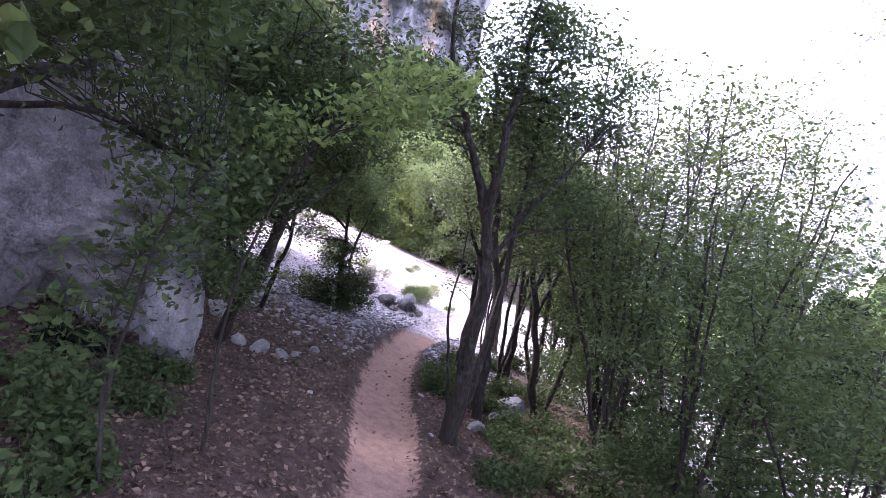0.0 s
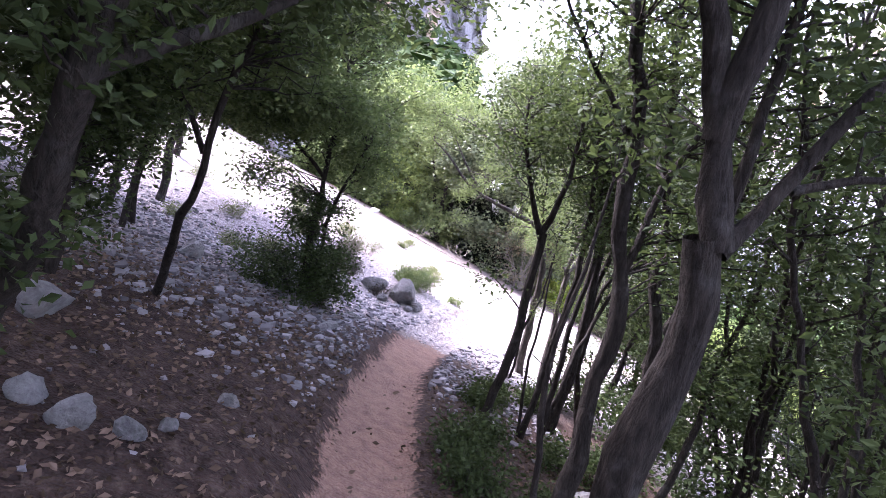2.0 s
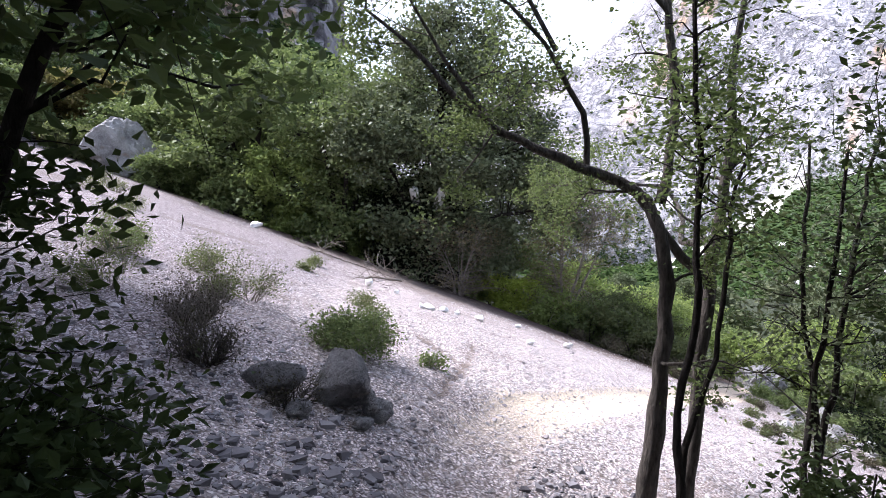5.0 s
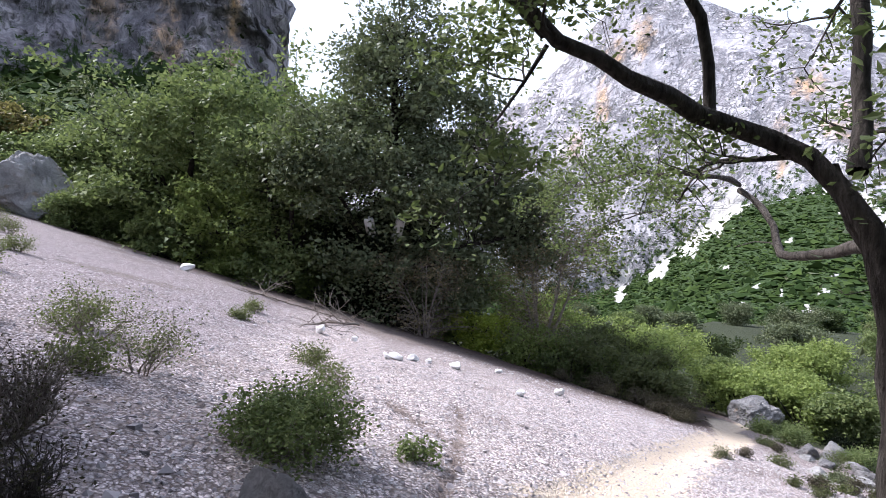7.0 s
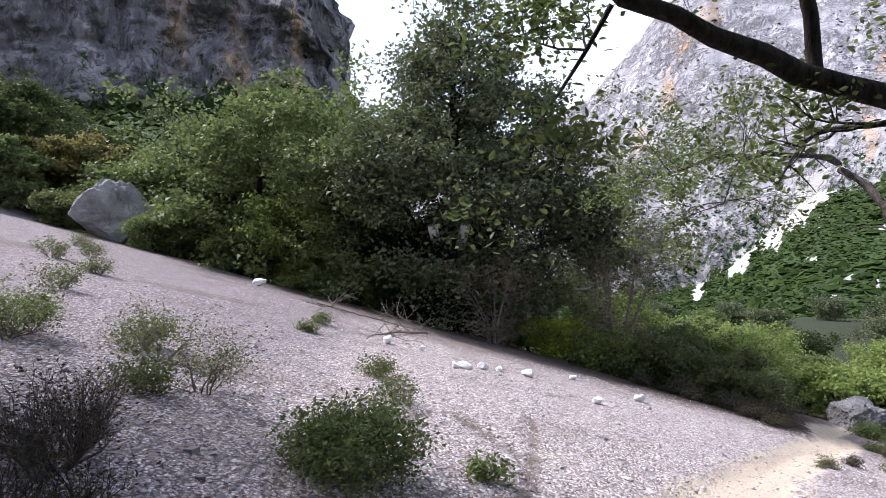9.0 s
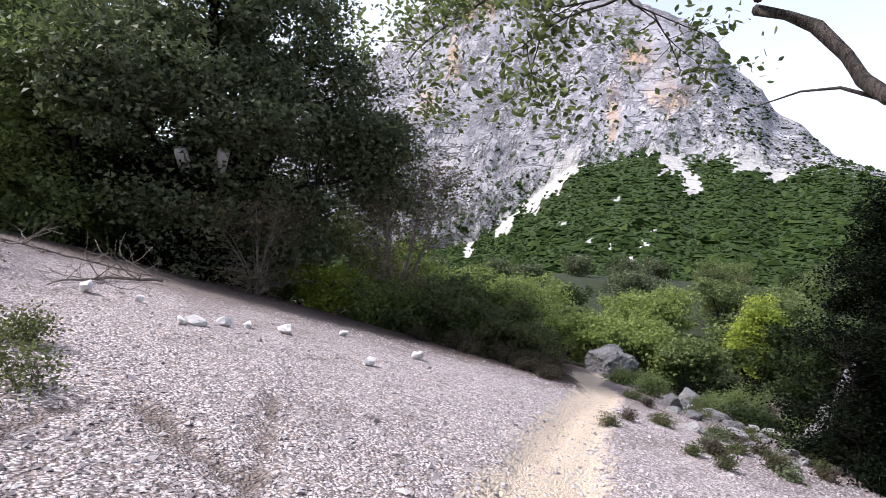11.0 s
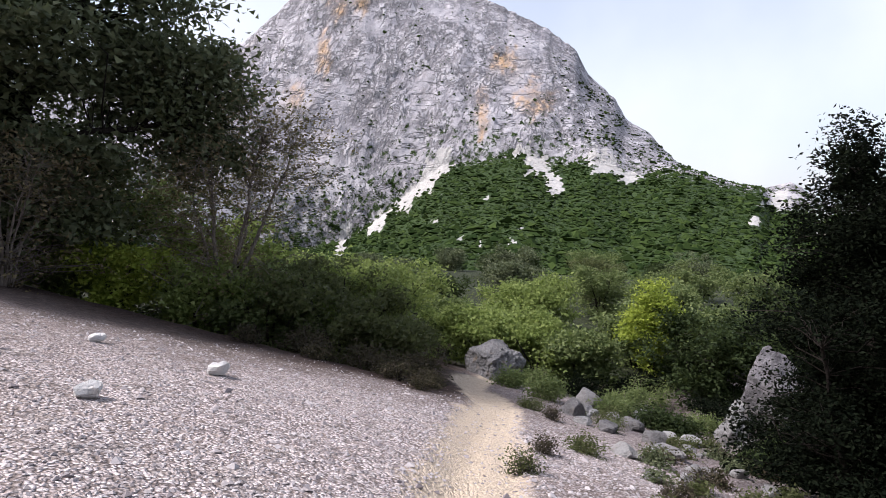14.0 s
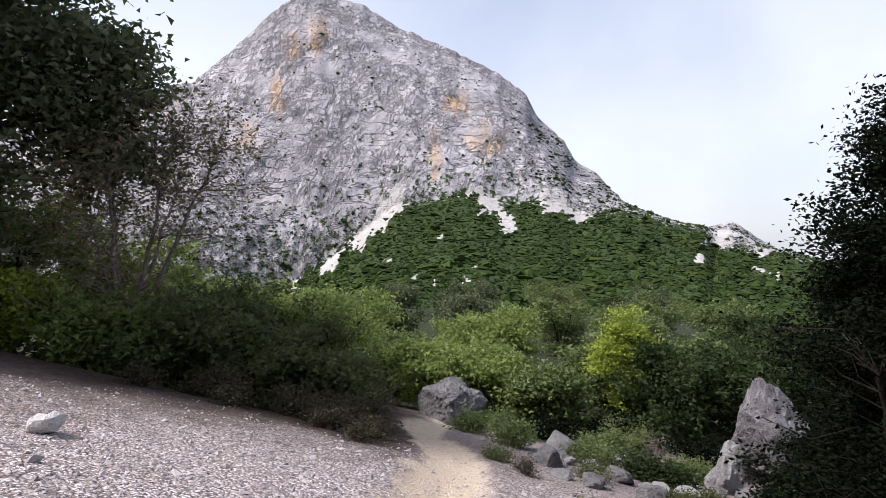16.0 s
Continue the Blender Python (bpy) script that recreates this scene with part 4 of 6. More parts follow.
for i, (x, y, h, r, n, s) in enumerate([(2.7, 10.0, 4.6, 0.05, 90, 2), (3.0, 6.8, 4.2, 0.035, 80, 3), (3.7, 8.9, 4.2, 0.035, 80, 3), (2.7, 3.6, 3.6, 0.026, 70, 3), (3.8, 5.0, 3.8, 0.028, 80, 3), (5.0, 6.8, 4.2, 0.03, 80, 3),
                                        (3.6, 2.9, 3.0, 0.022, 60, 4), (4.8, 4.4, 3.6, 0.025, 70, 4), (3.3, 11.6, 4.4, 0.05, 90, 2), (2.5, 5.6, 4.8, 0.035, 90, 3), (4.6, 10.4, 4.2, 0.04, 80, 2), (2.9, 7.6, 5.4, 0.035, 110, 3), (3.9, 6.6, 5.6, 0.035, 110, 3), (4.9, 7.6, 5.8, 0.035, 100, 3)]):
    wood_tree(WOODTREE, x, y, h, (0.15, -0.1), 70 + i, r, s + 1, low=0.34, wide=1.0, clumps=n, per=70, group=LOWSIDE, mat=M_HOLM)
for i, (x, y, s) in enumerate([(0.5, 6.7, 0.34), (0.42, 7.3, 0.36), (0.55, 7.9, 0.34), (0.62, 9.2, 0.3), (0.9, 9.9, 0.34), (1.15, 6.9, 0.4), (1.35, 6.1, 0.4), (1.5, 8.2, 0.4), (1.3, 5.3, 0.36), (1.2, 4.0, 0.4), (1.7, 4.6, 0.5), (1.9, 6.2, 0.5), (2.0, 8.4, 0.5), (1.5, 10.4, 0.4), (1.9, 11.3, 0.45), (1.5, 2.9, 0.5)]):
    shrub("green undergrowth beside the trail", on_land(x, y), s, M_HOLM, 250 + i, leaf=0.045, count=1500, stems=12, clump=0.08, group="undergrowth", level=1, bark=M_BARK)
for i, (x, y, h, w) in enumerate([(3.6, 6.4, 2.0, 0.5), (3.4, 7.7, 1.8, 0.5), (3.1, 9.0, 1.5, 0.5), (3.7, 10.0, 2.0, 0.5), (2.9, 9.9, 1.3, 0.5), (4.5, 7.3, 2.2, 0.5), (4.7, 9.0, 2.2, 0.5), (2.3, 4.2, 1.0, 0.6), (5.4, 6.2, 2.4, 0.5), (3.0, 3.6, 1.4, 0.6), (2.75, 11.3, 1.5, 0.5), (4.0, 4.2, 1.8, 0.55), (5.6, 8.6, 2.4, 0.5), (3.9, 11.3, 1.8, 0.5)]):
    b = on_land(x, y)
    bushy("dense dark evergreen shrub under the trees", b, [([(0, 0, -0.1), (0.05 * h, 0.03 * h, 0.4 * h), (0.1 * h, 0, 0.8 * h)], 0.02, 0.008), ([(0.05, 0, -0.1), (-0.15 * h, 0.1 * h, 0.4 * h), (-0.25 * h, 0.1 * h, 0.7 * h)], 0.015, 0.006)],
          [((0, 0, 0.45 * h), (w * h, w * h, 0.45 * h), 36), ((0.4 * w * h, -0.3 * w * h, 0.8 * h), (0.5 * w * h, 0.5 * w * h, 0.35 * h), 16), ((-0.6 * w * h, 0.3 * w * h, 0.45 * h), (0.6 * w * h, 0.5 * w * h, 0.4 * h), 14)], M_HOLM, M_BARK, 640 + i, leaf=0.055, per=75, clump=0.12, name="bush", category="bush", group="dark shrubs under the trees", twig=0.006)

# high side of the trail
stem_tree("leaning dark holm oak beside a boulder", -2.2, 5.15, [([(-2.0, 4.95, 1.2), (-1.8, 4.7, 1.5), (-1.46, 4.35, 2.04), (-1.25, 4.2, 2.55), (-1.0, 4.2, 3.4), (-0.9, 4.4, 4.3)], 0.085, 0.03), ([(-1.6, 4.5, 1.8), (-1.75, 4.1, 2.3), (-1.95, 3.6, 2.7)], 0.03, 0.01, True), ([(-1.3, 4.2, 2.4), (-0.95, 4.8, 2.9), (-0.8, 5.6, 3.2)], 0.035, 0.012, True)],
          [((-1.5, 4.1, 2.75), (0.5, 0.6, 0.4), 44), ((-1.85, 3.5, 2.6), (0.4, 0.4, 0.4), 16), ((-1.0, 4.5, 3.5), (0.9, 1.0, 0.6), 84), ((-0.85, 5.6, 3.3), (0.7, 0.8, 0.5), 46), ((-1.55, 3.2, 2.05), (0.25, 0.3, 0.35), 8), ((-1.7, 4.4, 1.85), (0.25, 0.3, 0.3), 16)], 31, leaf=0.052, per=90, clump=0.13)
stem_tree(WOODTREE, -2.6, 7.8, [([(-2.3, 7.3, 1.2), (-2.02, 6.8, 1.74), (-1.9, 6.6, 2.05), (-1.82, 6.6, 2.45), (-1.7, 6.6, 2.98), (-1.5, 6.7, 3.9)], 0.042, 0.018), ([(-1.88, 6.6, 2.2), (-2.4, 7.0, 2.75), (-3.0, 7.4, 3.0), (-3.6, 7.8, 3.2)], 0.022, 0.008, True)], [((-1.5, 6.8, 3.6), (1.0, 1.0, 0.6), 40), ((-2.4, 7.1, 2.95), (0.8, 0.7, 0.34), 70), ((-3.4, 7.7, 2.95), (0.8, 0.7, 0.4), 60), ((-1.5, 7.1, 3.05), (0.4, 0.5, 0.3), 26)], 92, leaf=0.05, mat=M_HOLM_LIT)
stem_tree(WOODTREE, -3.9, 9.5, [([(-3.85, 9.5, 1.5), (-3.78, 9.5, 1.85), (-3.7, 9.5, 2.79), (-3.5, 9.6, 4.2)], 0.04, 0.018), ([(-3.72, 9.5, 2.5), (-3.2, 9.3, 2.9), (-2.6, 9.0, 3.1), (-2.1, 8.9, 3.2)], 0.022, 0.008, True)], [((-3.3, 9.6, 4.0), (1.2, 1.2, 0.6), 40), ((-2.5, 9.0, 2.95), (0.8, 0.6, 0.36), 70), ((-3.5, 9.3, 3.1), (0.8, 0.7, 0.4), 60)], 94, leaf=0.052, mat=M_HOLM_LIT)
stem_tree("bushy holm oak with a dense dark crown", -1.8, 10.25, [([(-1.8, 10.2, 1.0), (-1.76, 10.1, 1.55), (-1.75, 10.1, 2.2), (-1.7, 10.2, 3.6)], 0.055, 0.02), ([(-1.65, 10.15, 1.1), (-1.61, 10.1, 1.79), (-1.4, 10.1, 2.4), (-1.2, 10.2, 3.0)], 0.036, 0.014), ([(-1.75, 10.1, 2.1), (-2.2, 10.0, 2.6), (-2.7, 10.0, 2.9)], 0.03, 0.01, True)],
          [((-1.75, 10.2, 2.85), (0.95, 0.9, 0.62), 120), ((-1.1, 10.15, 2.45), (0.4, 0.5, 0.36), 34), ((-2.65, 10.0, 2.8), (0.7, 0.7, 0.5), 60), ((-1.7, 10.3, 3.8), (1.2, 1.1, 0.6), 40), ((-2.45, 9.9, 2.05), (0.32, 0.35, 0.28), 14)], 33, leaf=0.05, per=95, clump=0.16, mat=M_HOLM_LIT)
stem_tree("round dark evergreen bush under a holm oak", -1.82, 10.0, [([(-1.8, 10.0, 0.9), (-1.75, 10.0, 1.2), (-1.72, 10.05, 1.8)], 0.02, 0.008), ([(-2.0, 10.0, 0.8), (-2.2, 10.0, 1.1)], 0.018, 0.007)],
          [((-1.82, 9.95, 0.95), (0.6, 0.5, 0.62), 120), ((-2.35, 9.9, 0.95), (0.38, 0.4, 0.45), 44), ((-1.35, 10.05, 1.0), (0.26, 0.3, 0.5), 36), ((-1.75, 10.05, 1.7), (0.5, 0.4, 0.3), 44)], 331, leaf=0.042, per=85, clump=0.1, twig=0.006)
stem_tree("dense dark holm oak with low-hanging leafage", -3.1, 7.0, [([(-3.0, 6.9, 1.5), (-2.85, 6.8, 2.1), (-2.7, 6.6, 2.8), (-2.5, 6.5, 3.8)], 0.05, 0.02), ([(-3.2, 7.1, 1.5), (-3.25, 7.3, 2.2), (-3.2, 7.4, 3.2)], 0.035, 0.014), ([(-2.85, 6.8, 2.2), (-2.5, 6.3, 2.55), (-2.2, 5.9, 2.75)], 0.024, 0.008, True)],
          [((-2.55, 6.35, 2.65), (0.45, 0.6, 0.4), 70), ((-3.0, 7.1, 2.35), (0.4, 0.5, 0.5), 60), ((-2.2, 5.9, 2.85), (0.4, 0.5, 0.3), 44), ((-3.3, 7.5, 1.8), (0.4, 0.4, 0.4), 34), ((-2.5, 6.6, 3.5), (0.9, 0.9, 0.5), 70)], 95, leaf=0.055, per=95)
stem_tree("holm oak with a wide dark crown above the rubble", -4.0, 9.9, [([(-3.95, 9.9, 1.9), (-3.8, 9.8, 2.5), (-3.5, 9.6, 3.2)], 0.05, 0.02), ([(-3.85, 9.8, 2.3), (-3.2, 9.5, 2.65), (-2.4, 9.2, 2.8), (-1.6, 9.0, 2.95)], 0.028, 0.008, True)],
          [((-2.5, 9.2, 2.85), (0.8, 0.6, 0.30), 90), ((-1.55, 8.9, 2.95), (0.6, 0.5, 0.26), 60), ((-3.5, 9.5, 2.75), (0.7, 0.6, 0.4), 70), ((-3.9, 9.8, 2.25), (0.35, 0.4, 0.4), 30), ((-2.6, 9.4, 3.4), (1.2, 1.0, 0.4), 40)], 96, leaf=0.05, per=80, mat=M_HOLM_LIT)
for i, (x, y, h, low) in enumerate([(-4.6, 10.4, 5.6, 0.5), (-5.2, 5.4, 5.4, 0.3), (-5.4, 9.0, 5.4, 0.4), (-4.9, 3.4, 5.4, 0.4), (-6.0, 7.2, 5.6, 0.35)]):
    wood_tree(WOODTREE, x, y, h, (0.5, 0.2), 34 + i, 0.07, low=low, wide=1.5, clumps=130, per=80, leaf=0.07, clump=0.24)


def canopy():
    b = on_land(-3.6, 2.2)
    bushy("broad holm oak whose crown hangs over the trail", b, [
        (root(b, (-3.2, 2.6, 3.2), (-2.2, 3.8, 3.9), (-1.2, 4.6, 4.2)), 0.09, 0.015),
        (root(b, (-3.2, 2.7, 3.3), (-2.2, 4.6, 4.0), (-1.7, 6.2, 4.1), (-1.5, 7.6, 4.1), (-2.2, 9.6, 4.0)), 0.07, 0.015),
        (root(b, (-3.2, 2.4, 3.3), (-2.0, 2.2, 3.9), (-0.7, 2.4, 4.1)), 0.07, 0.015),
        (rel(b, (-2.9, 2.5, 3.1), (-2.0, 2.3, 3.1), (-1.2, 2.2, 2.8)), 0.03, 0.008),
    ], [(rel(b, (-1.9, 4.5, 3.75))[0], (1.2, 1.2, 0.6), 130), (rel(b, (-0.8, 4.4, 4.1))[0], (0.9, 1.1, 0.5), 36), (rel(b, (-1.2, 7.6, 4.1))[0], (1.4, 1.4, 0.7), 44),
        (rel(b, (-1.3, 2.3, 3.05))[0], (0.6, 0.6, 0.3), 24), (rel(b, (-1.3, 5.9, 3.4))[0], (0.6, 0.7, 0.4), 40), (rel(b, (-2.4, 7.4, 3.6))[0], (0.8, 0.8, 0.5), 30), (rel(b, (-1.9, 8.4, 3.8))[0], (0.8, 0.8, 0.5), 45), (rel(b, (-2.4, 2.0, 3.7))[0], (1.2, 1.2, 0.5), 26), (rel(b, (-1.2, 0.6, 3.5))[0], (0.8, 0.9, 0.45), 50)],
        M_HOLM, M_BARK, 35, leaf=0.058, per=95, clump=0.17)


canopy()
b2 = on_land(-1.25, 1.3)
bushy("leafy sapling with soft green leaves beside the trail", b2, [(root(b2, (-1.2, 1.3, 1.9), (-1.0, 1.3, 2.5), (-0.7, 1.25, 2.85)), 0.014, 0.005), (root(b2, (-1.3, 1.5, 2.2), (-1.2, 1.8, 3.0)), 0.012, 0.004)],
      [(rel(b2, (-0.42, 1.2, 2.72))[0], (0.08, 0.08, 0.06), 3), (rel(b2, (-0.8, 1.3, 2.75))[0], (0.25, 0.25, 0.22), 8), (rel(b2, (-1.25, 1.6, 2.4))[0], (0.3, 0.35, 0.5), 22), (rel(b2, (-1.4, 1.2, 1.9))[0], (0.25, 0.3, 0.3), 12)], M_HOLM, M_BARK, 47, leaf=0.055, per=26, clump=0.09, twig=0.005, fine=True)
b = on_land(-1.1, 2.2)
bushy("young tree with bright green leaves hanging over the trail", b, [(root(b, (-0.95, 2.3, 2.2), (-0.6, 2.45, 3.1), (-0.15, 2.5, 3.45), (0.25, 2.6, 3.6)), 0.016, 0.004)],
      [(rel(b, (-0.15, 2.5, 3.35))[0], (0.32, 0.35, 0.22), 20), (rel(b, (0.12, 2.6, 3.62))[0], (0.3, 0.35, 0.15), 14), (rel(b, (-0.3, 2.5, 3.02))[0], (0.16, 0.18, 0.12), 6), (rel(b, (-0.7, 2.4, 3.2))[0], (0.3, 0.3, 0.25), 12)], M_OAK, M_BARK, 36, leaf=0.055, per=42, clump=0.1, twig=0.006, fine=True)
b = on_land(-0.75, -1.2)
bushy("drooping twig of broad leaves close to the trail", b, [(root(b, (-0.7, -1.1, 2.0), (-0.45, -0.95, 2.9), (-0.15, -0.8, 3.02)), 0.012, 0.004)],
      [(rel(b, (-0.06, -0.8, 2.98))[0], (0.05, 0.05, 0.03), 2), (rel(b, (-0.3, -0.85, 3.0))[0], (0.12, 0.1, 0.06), 3)], M_HOLM, M_BARK, 48, leaf=0.075, per=10, clump=0.05, twig=0.004, fine=True)
for i, (x, y, s) in enumerate([(-1.35, 1.35, 0.34), (-1.7, 1.6, 0.36), (-2.0, 1.9, 0.4), (-1.5, 0.9, 0.34), (-2.4, 2.3, 0.4)]):
    shrub("low plant with soft green leaves on leaf litter", on_land(x, y), s, M_HOLM, 270 + i, leaf=0.06, count=520, stems=9, clump=0.07, group="low plants below the boulder", level=1, bark=M_BARK)
# Dark plants; the two black ones are added for the hollow's shade.
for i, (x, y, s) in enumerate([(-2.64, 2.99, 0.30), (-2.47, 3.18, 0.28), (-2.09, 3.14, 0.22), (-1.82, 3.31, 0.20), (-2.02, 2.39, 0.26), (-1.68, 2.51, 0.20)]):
    shrub("dark plant deepening the shade of the hollow under a boulder", on_land(x, y), s, M_DARK if i < 2 else M_HOLM, 860 + i, leaf=0.045, count=900, stems=12, clump=0.08, group="dark plants under the boulder", level=1, bark=M_BARK)
for i, (x, y, s) in enumerate([(-4.0, 13.6, 0.4), (-5.2, 14.6, 0.4), (-2.7, 11.2, 0.4), (-3.4, 11.9, 0.35), (-4.5, 12.2, 0.35), (-3.1, 13.0, 0.3)]):
    shrub("grey-green shrub among rubble in the shade", on_land(x, y), s, M_OLIVE, 280 + i, leaf=0.028, count=900, stems=13, group="shrubs on the shaded rubble", level=1)

# tall oaks, mostly out of view, added to shade the wood and the rubble
for i, (x, y, h) in enumerate([(-3.6, -1.5, 7.0), (2.3, -2.6, 7.0), (-4.6, 1.4, 7.5), (-6.5, 9.0, 7.5), (0.6, -6.0, 7.0), (-6.6, 5.6, 7.5), (-3.7, 4.3, 7.4), (-5.7, 4.0, 7.5), (-6.5, 16.3, 7.2), (-5.4, 11.0, 7.2), (-7.4, 11.4, 7.4), (-8.0, 8.4, 7.5), (-7.2, 2.4, 7.5), (-8.4, 5.4, 7.8), (-6.4, -0.4, 7.5), (-5.0, 12.7, 7.0), (-6.6, 13.7, 7.4), (-7.8, 15.0, 7.4), (-8.6, 12.6, 7.6)]):
    wood_tree("tall holm oak added for its shade on the wood", x, y, h, (0.2, 0.1), 560 + i, 0.09, low=0.55, wide=2.2, clumps=280 if y > 10 else 170, per=46, leaf=0.16, clump=0.28, group="tall oaks of the wood")

# Two leaning crowns, mostly above the view, added to shade trail and thicket.
for i, (x, y, h, lean) in enumerate([(-4.2, 4.9, 8.0, (3.2, 1.4)), (-2.9, 1.0, 7.8, (2.2, 1.2))]):
    wood_tree("tall holm oak added over the trail for its shade", x, y, h, lean, 590 + i, 0.085, low=0.66, wide=1.9, clumps=150, per=46, leaf=0.15, clump=0.26, group="tall oaks over the trail")

# the oak that reaches over the trail
def oak():
    b = on_land(1.60, 12.42)
    at = lambda *p: [tuple(q - a for q, a in zip(pt, b)) for pt in p]
    u = (2.0, 12.6, 1.35)
    tree("old oak with a long gnarled limb and sparse light green leaves", b, [
        ([(0, 0, -0.15)] + at((1.54, 12.4, 0.4), (1.56, 12.38, 1.0), (1.57, 12.42, 1.45), (1.55, 12.52, 1.8), (1.46, 12.68, 2.0), (1.28, 12.76, 2.03), (1.1, 12.8, 2.12), (0.91, 12.8, 2.17), (0.71, 12.8, 2.2), (0.49, 12.76, 2.24), (0.28, 12.7, 2.33), (0.09, 12.6, 2.41), (-0.2, 12.6, 2.75), (-0.6, 12.7, 3.1)), 0.078, 0.012),
        (at((0.3, 12.72, 2.36), (0.2, 12.8, 2.6), (-0.1, 12.9, 2.95), (-0.45, 12.95, 3.3)), 0.026, 0.007),
        (at((1.06, 12.8, 2.13), (1.08, 12.8, 2.38), (0.98, 12.8, 2.52), (0.75, 12.78, 2.95), (0.41, 12.75, 3.25), (-0.36, 12.75, 3.55)), 0.026, 0.008),
        (at((0.32, 12.75, 2.33), (0.3, 12.8, 2.2), (0.19, 12.85, 2.08), (0.1, 12.9, 2.0)), 0.010, 0.004),
        ([(0.38, 0.15, -0.15)] + at((2.0, 12.6, 0.35), (2.04, 12.6, 0.88), u), 0.06, 0.048, True),
        (at(u, (1.76, 12.6, 1.42), (1.56, 12.6, 1.62), (1.5, 12.62, 1.9)), 0.04, 0.03, True),
        (at((2.9, 14.82, 2.1), (2.7, 14.66, 2.05), (2.5, 14.55, 2.1), (2.28, 14.48, 2.15), (2.0, 14.45, 2.1)), 0.026, 0.016, True),
        (at((2.0, 14.45, 2.1), (1.95, 14.9, 2.17), (1.91, 15.4, 2.11), (1.8, 15.7, 2.0)), 0.016, 0.004),
        (at((2.05, 14.45, 2.11), (1.9, 14.45, 2.02), (1.88, 14.5, 1.9)), 0.009, 0.003),
        (at(u, (2.2, 12.9, 1.6), (2.45, 13.5, 1.62), (2.74, 14.17, 1.5), (2.93, 14.44, 1.82), (2.90, 14.58, 1.92), (2.9, 14.82, 2.1)), 0.048, 0.022, True),
        (at((2.8, 14.25, 1.58), (2.85, 14.42, 1.67), (2.79, 14.57, 1.62), (2.72, 14.7, 1.61)), 0.009, 0.002, True),
        (at(u, (2.15, 12.7, 2.4), (2.2, 12.8, 3.6)), 0.045, 0.02),
        (at((1.54, 12.55, 1.9), (1.7, 12.7, 2.8), (1.5, 12.8, 3.7), (1.3, 12.9, 4.6)), 0.04, 0.014),
        (at((0.75, 12.78, 2.95), (0.3, 12.9, 3.7), (0.0, 12.9, 4.2)), 0.02, 0.008),
        (at((1.6, 12.75, 3.3), (1.1, 12.9, 3.9), (0.8, 13.0, 4.5)), 0.022, 0.009),
    ], M_BUSH, M_OAKBARK, 41, leaf=0.027, count=30000, clump=0.055, branch=(0.42, 2, 6), up=0.10, spread=0.8, start=0.25, fine=True)


oak()
stem_tree("young leafy holm oak beside an old oak", 1.25, 11.6, [([(1.25, 11.6, 0.4), (1.3, 11.65, 1.2), (1.25, 11.7, 2.2), (1.2, 11.8, 3.2)], 0.03, 0.012), ([(1.4, 11.7, 0.4), (1.55, 11.8, 1.2), (1.7, 11.9, 2.2)], 0.025, 0.01)],
          [((1.25, 11.8, 2.6), (0.42, 0.5, 0.5), 26), ((1.6, 11.9, 2.0), (0.4, 0.45, 0.5), 22), ((1.2, 11.8, 3.4), (0.6, 0.6, 0.4), 26)], 90, mat=M_BUSH, leaf=0.042, per=70, group=LOWSIDE)
wood_tree(WOODTREE, 2.9, 12.4, 3.6, (0.1, 0.1), 91, 0.035, 3, low=0.25, wide=0.9, clumps=80, per=80, leaf=0.045, mat=M_EVERGREEN, group=LOWSIDE)


# boulder with a hollow foot beside the trail
def hollow_boulder():
    """A tall block that leans out over a dark hollow, on two feet of rock, as one mesh."""
    bm = bmesh.new()
    off = Vector((7.3, 1.9, 4.4))
    rng = np.random.RandomState(5)
    for (cx, cy, cz), (sx, sy, sz), cuts, seed in (((-2.9, 4.0, 2.6), (1.25, 1.1, 1.4), 6, 1), ((-2.0, 3.65, 1.45), (0.26, 0.3, 0.5), 4, 2), ((-3.3, 4.7, 1.15), (1.1, 0.7, 0.7), 4, 3), ((-4.2, 3.7, 1.9), (0.9, 0.9, 1.1), 5, 4)):
        made = bmesh.ops.create_icosphere(bm, subdivisions=cuts, radius=1.0)["verts"]
        planes = [(Vector(rng.normal(0, 1, 3)).normalized(), rng.uniform(0.55, 0.85)) for _ in range(11)]
        for v in made:
            for n, d in planes:
                over = v.co.dot(n) - d
                if over > 0:
                    v.co -= n * over * 0.85
            k = v.co * 1.0
            v.co *= 1 + 0.16 * noise.noise(k * 1.6 + off) + 0.13 * (0.5 - abs(noise.noise(k * 3.7 + off))) + 0.08 * (0.4 - abs(noise.noise(k * 9 + off))) + 0.03 * noise.noise(k * 22 + off)
            lean = 0.12 * v.co.z if seed == 1 else 0.0
            v.co = Vector((cx + v.co.x * sx + lean, cy + v.co.y * sy - 0.5 * lean, cz + v.co.z * sz))
    me = bpy.data.meshes.new("boulder")
    bm.to_mesh(me)
    bm.free()
    tagged(new("boulder", shade(me, M_BOULDER, False)), "large grey limestone boulder overhanging a dark hollow", "boulder")


hollow_boulder()

